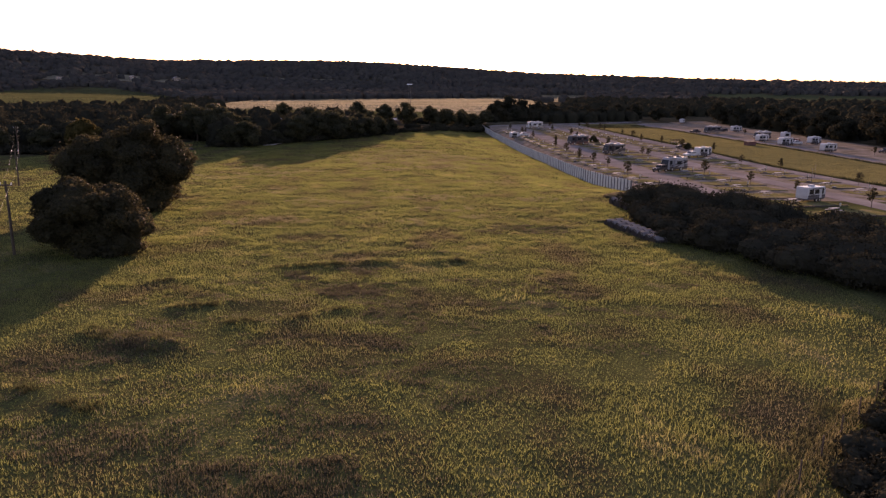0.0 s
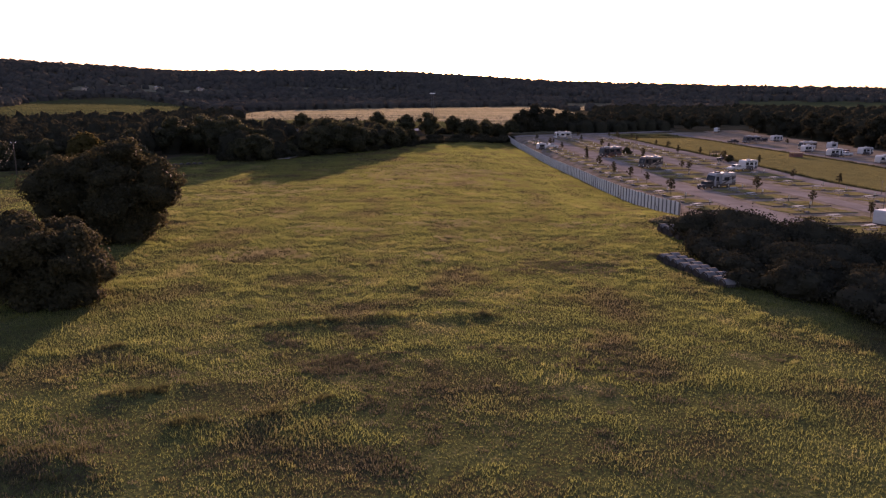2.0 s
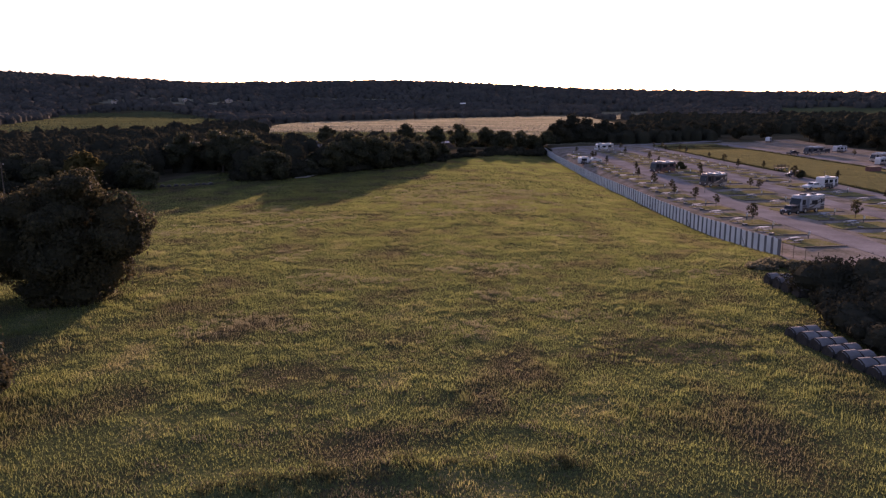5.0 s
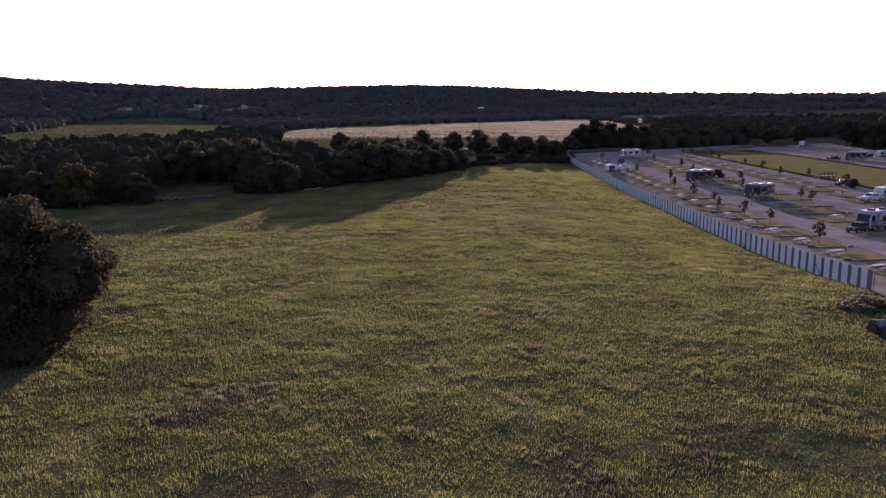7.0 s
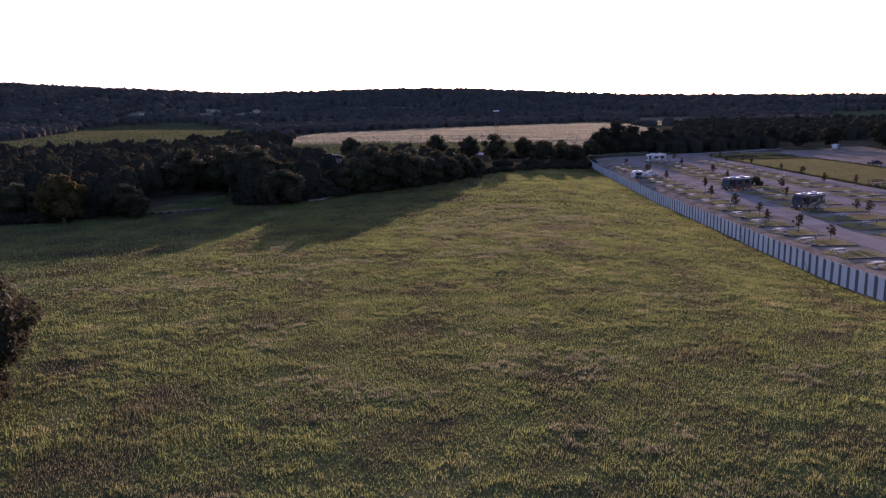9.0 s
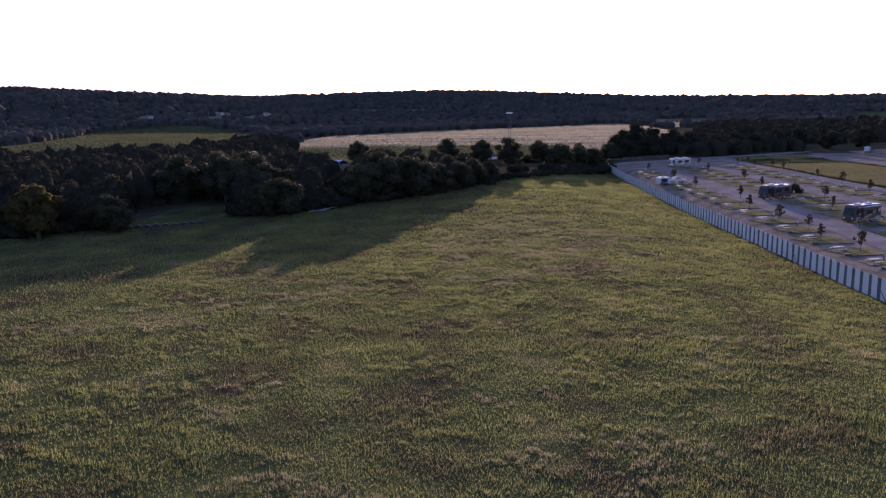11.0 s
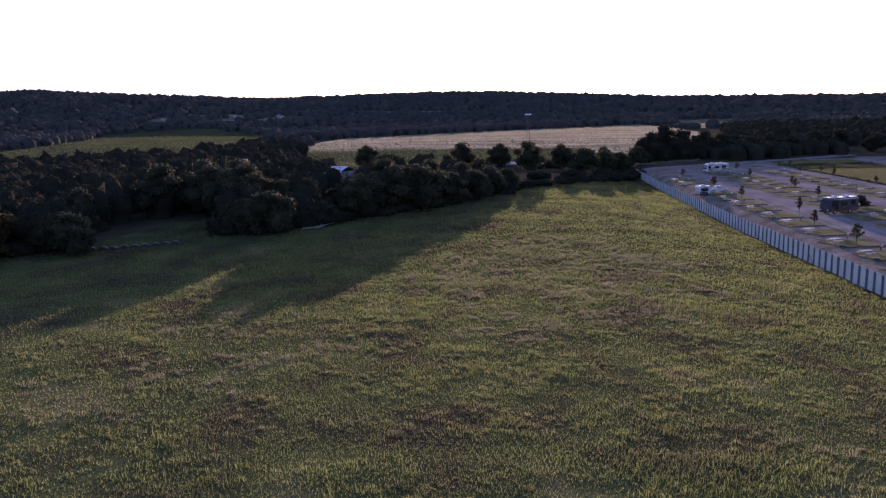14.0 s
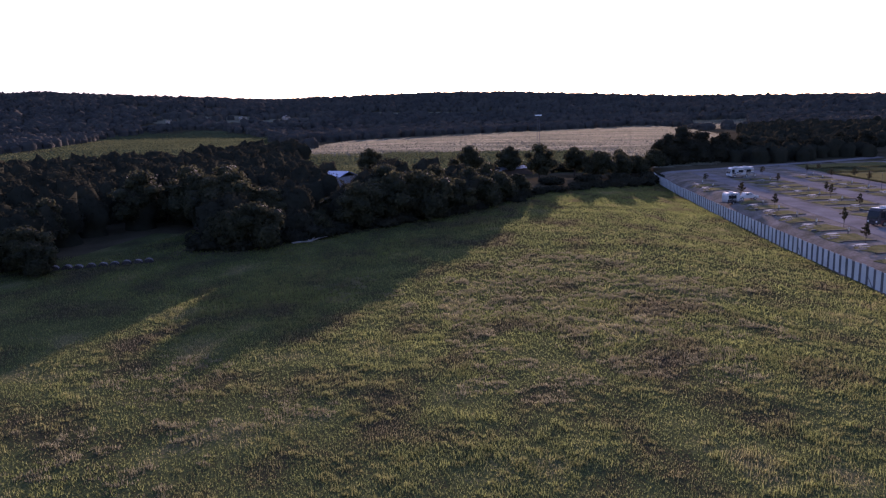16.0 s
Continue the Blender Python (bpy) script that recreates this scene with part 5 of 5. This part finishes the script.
# ---- far buildings and mast ----


def house(m, w, d, h, roof, label, wall):
    t = thing("house", m, label, "house")
    part("wall", box(B(), -w / 2, w / 2, -d / 2, d / 2, -.5, h), wall, t)
    part("roof", profile(B(), [(-w / 2 - .4, h), (0, h + w * .22), (w / 2 + .4, h), (w / 2 + .4, h - .12), (0, h + w * .22 - .14), (-w / 2 - .4, h - .12)], -d / 2 - .4, d / 2 + .4, 0), roof, t)
    for x in (-w * .28, w * .1):
        f = part("window", box(B(), x, x + 1.1, -d / 2 - .06, -d / 2 + .02, 1.0, 2.2, .01), M_lamp, t)
        part("pane", box(B(), x + .08, x + 1.02, -d / 2 - .075, -d / 2 - .05, 1.08, 2.12), M_glass, f)
    part("door", box(B(), w * .34, w * .34 + .95, -d / 2 - .05, -d / 2 + .02, 0, 2.05, .01), M_wood, t)
    return t


house(at(-90, 331, 60, 0), 7.5, 9.0, 4.6, M_roof, "pale house with a blue metal roof among trees", M_shaded_white)
house(at(-38, 388, -45, 0), 4.5, 16.0, 2.4, M_grey_roof, "long low shed with a grey metal roof behind brush", M_wood)


for a, b in FAR_HOUSES:
    house(at(a, b, 35, 0), 9.0, 12.0, 3.4, M_grey_roof, "pale house far off on the wooded hillside", M_tan)


def mast(m, h):
    t = thing("light_mast", m, "tall twin-legged mast with a lamp bar in the meadow", "mast")
    for x in (-.9, .9):
        part("leg", cyl(B(), (x, 0, -.5), (x * .7, 0, h), .2, .12, 8), M_steel, t)
    part("lamp_bar", box(B(), -2.2, 2.2, -.25, .25, h - .4, h + .3, .05), M_lamp, t)
    for z in (h * .3, h * .55, h * .8):
        part("crossbar", cyl(B(), (-.9, 0, z), (.9, 0, z), .06, n=6), M_steel, t)
    return t


mast(at(-40, 585, 0, 0), 18.5)

# ---- grass ----


BROWN = [(-18, 53.5, 7, 4), (-9, 60, 4, 2.6), (4, 57, 5.5, 5), (1, 64, 3.5, 2.4), (16.5, 56, 5.5, 3), (-22, 45, 4.5, 3.4), (-9, 28.5, 7, 2.2), (-15.6, 64.6, 2.6, 1.8), (-6, 44, 5, 2.6), (-24, 36, 4, 2.4), (3, 50, 6.5, 4), (-9, 68, 4, 1.8), (7, 66, 4, 2), (-20, 77, 4, 1.6), (20, 64, 3.5, 2)]


def withered(x, y):
    """True in the patches of brown dead weeds."""
    reach = np.max([1 - np.hypot((x - a) / p, (y - b) / q) for a, b, p, q in BROWN], axis=0)
    return reach > 1.15 * value_noise(x * .6, y, 1.7, 93) - .3


WIDE = [(-2, 48, 15, 12), (-22, 49, 10, 13), (15, 46, 8, 8), (-8, 62, 10, 6), (10, 62, 9, 5), (-14, 32, 12, 6), (-18, 84, 9, 4), (8, 92, 10, 4)]


def browned(x, y):
    """True in the wide, thin spread of dead weeds round the densest patches."""
    reach = np.max([1 - np.hypot((x - a) / p, (y - b) / q) for a, b, p, q in WIDE], axis=0)
    return reach > 1.5 * value_noise(x * .5, y, 2.6, 99) - .35


def grass(name, seed, area, density, h0, h1, w, keep=None):
    """Single blades and tufts over the pasture."""
    rng = np.random.default_rng(seed)
    x0, x1, y0, y1 = area
    n = int((x1 - x0) * (y1 - y0) * density)
    x, y = rng.uniform(x0, x1, n), rng.uniform(y0, y1, n)
    ok = (x < fence_x(y) - 0.3) | (y < 110)
    clump = value_noise(x, y, 2.4, 21)
    ok &= rng.random(n) < 0.68 + 0.5 * clump
    if keep:
        ok &= keep(x, y)
    dead = withered(x, y) | browned(x, y)
    ok &= ~dead | (rng.random(n) < .75)
    x, y, clump, dead = x[ok], y[ok], clump[ok], dead[ok]
    n = len(x)
    z = ground(x, y) + hummocks(x, y) - 0.05
    tall = value_noise(x * .7, y, 8.0, 22)
    h = rng.uniform(h0, h1, n) * (0.82 + 0.3 * clump + 0.8 * np.maximum(tall - .62, 0) * 2) * np.where(dead, .7, 1)
    a = rng.uniform(0, math.pi, n)
    dx, dy = np.cos(a) * w * (.6 + h), np.sin(a) * w * (.6 + h)
    lean = rng.normal(size=(n, 2)) * 0.35 * h[:, None]
    V = np.stack([np.stack([x - dx, y - dy, z], -1), np.stack([x + dx, y + dy, z], -1), np.stack([x + lean[:, 0], y + lean[:, 1], z + h], -1)], 1).reshape(-1, 3)
    ob = new(name, mesh_of(name, V, np.arange(3 * n).reshape(-1, 3), [M_blade]))
    return tagged(ob, "uneven green and brown pasture grass", "grass", kind="stuff")


def fade(y0, y1, rising):
    """Thins a stand of grass out over a stretch, so that no seam shows."""
    rng = np.random.default_rng(int(y0))
    return lambda x, y: rng.random(len(y)) < (smooth(y0, y1, y) if rising else 1 - smooth(y0, y1, y))


low_edge, high_edge = fade(150, 175, False), fade(150, 175, True)
thin = fade(185, 230, False)
grass("grass", 71, (-38, 25, 24, 175), 70, 0.11, 0.28, 0.034, low_edge)
grass("grass", 70, (-38, 25, 150, 230), 34, 0.12, 0.27, 0.046, lambda x, y: high_edge(x, y) & thin(x, y))
grass("grass", 74, (-66, 37, -8, 27), 18, 0.12, 0.28, 0.06)
grass("grass", 76, (-66, -38, 30, 228), 31, 0.12, 0.27, 0.05, fade(180, 228, False))
grass("grass", 77, (25, 37, 26, 228), 31, 0.12, 0.27, 0.05, fade(180, 228, False))
grass("grass", 78, (-118, -66, 60, 222), 11, 0.13, 0.3, 0.07, lambda x, y: y < tree_line(x) + 2)
grown = fade(165, 225, True)
grass("grass", 72, (-95, 30, 165, 290), 9.5, 0.18, 0.4, 0.09, lambda x, y: (y < tree_line(x) + 4) & grown(x, y))
grass("grass", 73, (-32, 22, 290, 388), 12, 0.22, 0.5, 0.13, lambda x, y: y < np.interp(x, (-32, -20, 15), (300, 330, 392)))


def meadow_grass(name, seed, area, density, keep, mat, label):
    rng = np.random.default_rng(seed)
    x0, x1, y0, y1 = area
    n = int((x1 - x0) * (y1 - y0) * density)
    x, y = rng.uniform(x0, x1, n), rng.uniform(y0, y1, n)
    ok = keep(x, y) & (rng.random(n) < .35 + value_noise(x * .15, y, 9, 43))
    x, y = x[ok], y[ok]
    n = len(x)
    z = ground(x, y) - .1
    h, a = rng.uniform(.4, .9, n), rng.normal(size=n) * .6
    dx, dy = np.cos(a) * .7, np.sin(a) * .7
    V = np.stack([np.stack([x - dx, y - dy, z], -1), np.stack([x + dx, y + dy, z], -1), np.stack([x + rng.normal(size=n) * .3, y, z + h], -1)], 1).reshape(-1, 3)
    ob = new(name, mesh_of(name, V, np.arange(3 * n).reshape(-1, 3), [mat]))
    return tagged(ob, label, "grass", kind="stuff")


def green_strip(x, y):
    return near_meadow(x, y) & (bearing(x, y) < 1) & (y < 520 + 14 * value_noise(x, y, 30, 44))


meadow_grass("grass", 81, (-330, 150, 430, 940), .5, lambda x, y: near_meadow(x, y) & ~green_strip(x, y), M_hay, "tall dry tan grass of the far meadow")
meadow_grass("grass", 80, (-200, 40, 395, 536), .5, green_strip, M_green_hay, "green grass at the near side of the dry meadow")
meadow_grass("grass", 83, (60, 280, 780, 1000), .4, clearing, M_hay, "dry tan grass of a clearing behind the park")
meadow_grass("grass", 82, (-640, -200, 460, 870), .35, left_meadow, M_green_hay, "green grass of a distant meadow")


def tussocks(name, seed, area, density, mat=None, patch=14, keep=None, tall=1.0, k=46, wide=1.0):
    """Taller clumps of coarse grass, thicker in some patches than in others."""
    rng = np.random.default_rng(seed)
    x0, x1, y0, y1 = area
    n = int((x1 - x0) * (y1 - y0) * density)
    cx_, cy_ = rng.uniform(x0, x1, n), rng.uniform(y0, y1, n)
    ok = (rng.random(n) < 2.2 * np.maximum(value_noise(cx_ * .7, cy_, patch, seed) - .38, 0)) & ((cx_ < fence_x(cy_) - .6) | (cy_ < 110)) & (cy_ < tree_line(cx_))
    if keep:
        ok &= keep(cx_, cy_)
    cx_, cy_ = cx_[ok], cy_[ok]
    size = rng.uniform(.25, .7, len(cx_)) * wide
    a, r = rng.uniform(0, 2 * math.pi, (len(cx_), k)), np.sqrt(rng.random((len(cx_), k))) * size[:, None]
    x, y = (cx_[:, None] + np.cos(a) * r * 1.3).ravel(), (cy_[:, None] + np.sin(a) * r).ravel()
    h = (rng.uniform(.14, .3, (len(cx_), k)) * (size[:, None] + .6) * (1.15 - .6 * (r / size[:, None]) ** 2)).ravel() * tall
    z = ground(x, y) + hummocks(x, y) - .05
    b = rng.uniform(0, math.pi, len(x))
    dx, dy = np.cos(b) * .03, np.sin(b) * .03
    ln = np.stack([np.cos(a.ravel()), np.sin(a.ravel())], -1) * (rng.uniform(-.1, .35, len(h)) * h)[:, None]
    V = np.stack([np.stack([x - dx, y - dy, z], -1), np.stack([x + dx, y + dy, z], -1), np.stack([x + ln[:, 0], y + ln[:, 1], z + h], -1)], 1).reshape(-1, 3)
    ob = new(name, mesh_of(name, V, np.arange(3 * len(x)).reshape(-1, 3), [mat or M_blade]))
    return tagged(ob, "coarse tussocks of taller pasture grass", "grass", kind="stuff")


TAN = [(-13, 205, 20, 26), (-45, 153, 9, 7), (-27, 95, 6, 5), (-8, 95.5, 5, 4), (-2, 111, 6, 5), (4, 102, 4.5, 3.5), (-21, 115, 8, 5), (-6, 122, 9, 4), (-18, 174, 6, 6), (-51, 170, 8, 6), (-39, 163, 8, 5), (-4, 180, 8, 6), (-12, 132, 6, 4), (-42, 205, 8, 7), (-58, 146, 8, 6), (8, 150, 7, 4), (16, 122, 7, 4), (-30, 128, 8, 4)]


def dry_patch(x, y):
    """True in the patches where the pasture has gone to dry seeding clumps."""
    reach = np.max([1 - np.hypot((x - a) / p, (y - b) / q) for a, b, p, q in TAN], axis=0)
    return reach > .8 * value_noise(x, y, 2.6, 95) - .3


tussocks("tussocks", 79, (-66, 33, 28, 260), .75, M_clump, 3.0, lambda x, y: ~dry_patch(x, y) & (value_noise(x, y, 1.1, 97) < .14 + .86 * smooth(60, 110, y)), 1.4, 32, .68)
tussocks("tussocks", 90, (-60, 33, 58, 205), .6, M_blade, 4.0, lambda x, y: ~dry_patch(x, y), 1.4, 36, 1.15)
tussocks("tussocks", 86, (-66, 33, 28, 260), .035, M_tuft, 17, tall=1.15, k=44, wide=.7)
tussocks("tussocks", 92, (-66, 24, 30, 236), 1.6, M_dry, 2.2, dry_patch, 1.4, 38, .75)
tussocks("tussocks", 94, (-36, 10, 176, 236), .8, M_dry, 2.6, dry_patch, 1.6, 34, 1.0)
tussocks("weeds", 93, (-66, 24, 46, 190), .7, M_weed, 3, dry_patch, 1.0, 22, .8)
tussocks("weeds", 84, (-50, 24, 24, 150), .3, M_weed, 11, keep=lambda x, y: y < 95 + 40 * value_noise(x, y, 20, 91), tall=.8)


def on_berm(x, y):
    return sum(berm(x, y, *b) for b in BERMS) > .07 + .08 * value_noise(x, y, 1.3, 98)


# Clumps on the banks take the dark grass, shade put in by colour.
tussocks("tussocks", 95, (-32, 6, 32, 78), 7.0, M_border, 2.5, on_berm, 1.5, 30, .7)

tussocks("weeds", 96, (-34, 26, 24, 98), 2.0, M_brown, 6, keep=browned, tall=.95, k=40)
tussocks("weeds", 89, (-32, 26, 24, 84), 4.2, M_brown, 9, keep=withered, tall=1.0)


def lawn_grass(name, seed, patches, density, h0, h1, w, mat=None, label="short yellow-green grass of the mown lawns"):
    """Short blades on the mown lawns, inside four-cornered patches."""
    rng = np.random.default_rng(seed)
    XY = []
    for a, b, c, d in patches:
        a, b, c, d = (np.array(p) for p in (a, b, c, d))
        n = int(np.linalg.norm(b - a) * np.linalg.norm(d - a) * density)
        s_, t_ = rng.random((n, 1)), rng.random((n, 1))
        XY.append(a * (1 - s_) * (1 - t_) + b * s_ * (1 - t_) + c * s_ * t_ + d * (1 - s_) * t_)
    XY = np.concatenate(XY)
    x, y = XY.T
    n = len(x)
    z = ground(x, y) + 0.06
    h = rng.uniform(h0, h1, n) * (.6 + .8 * value_noise(x, y, 3.0, 31))
    a = rng.uniform(0, math.pi, n)
    dx, dy = np.cos(a) * w, np.sin(a) * w
    lean = rng.normal(size=(n, 2)) * 0.3 * h[:, None]
    V = np.stack([np.stack([x - dx, y - dy, z], -1), np.stack([x + dx, y + dy, z], -1), np.stack([x + lean[:, 0], y + lean[:, 1], z + h], -1)], 1).reshape(-1, 3)
    ob = new(name, mesh_of(name, V, np.arange(3 * n).reshape(-1, 3), [mat or M_lawn_blade]))
    return tagged(ob, label, "grass", kind="stuff")


lawn_grass("grass", 74, [(uv(-45, 63.3), uv(-45, 99.7), uv(248.6, 96.7), uv(244.7, 59.3)), (uv(267.3, 60.3), uv(273.3, 97.7), uv(295.6, 99.6), uv(284, 62.3))], 7.5, .05, .11, .11)
lawn_grass("grass", 90, [(uv(249.4, 60.3), uv(253.3, 96.7), uv(269.7, 97.7), uv(263.7, 60.3))], 6, .06, .16, .11, M_border, "darker green grass strip across the end of the lawn")
# Dark blades added where only shadow lines the lawn's edges.
lawn_grass("border_grass", 85, [(uv(-45, 62.6), uv(-45, 63.5), uv(245, 59.6), uv(245, 58.7)), (uv(-45, 99.6), uv(-45, 100.5), uv(249, 97.5), uv(249, 96.6)), (uv(245.5, 59), uv(249.5, 97), uv(250.4, 97), uv(246.6, 59)), (uv(264.5, 60), uv(270.5, 98), uv(271.6, 98), uv(265.8, 60))], 26, .35, .7, .1, M_border, "dark grass line standing in for shade along the lawn's edge")
lawn_grass("grass", 75, ISLANDS, 7, .05, .13, .07, M_tuft, "thin worn grass of the camping plots")
lawn_grass("weeds", 87, [((11.8, 26.2), (13.2, 26.0), (23.4, 37.6), (21.6, 38.4))], 40, .16, .4, .03, M_border, "dark weeds in a shallow hollow beside scrub")
lawn_grass("dry_grass", 88, [((12.6, 26.0), (14.4, 26.2), (25.4, 39.0), (23.2, 38.4))], 70, .15, .34, .026, M_tuft, "strip of tan dry grass along a wire fence")
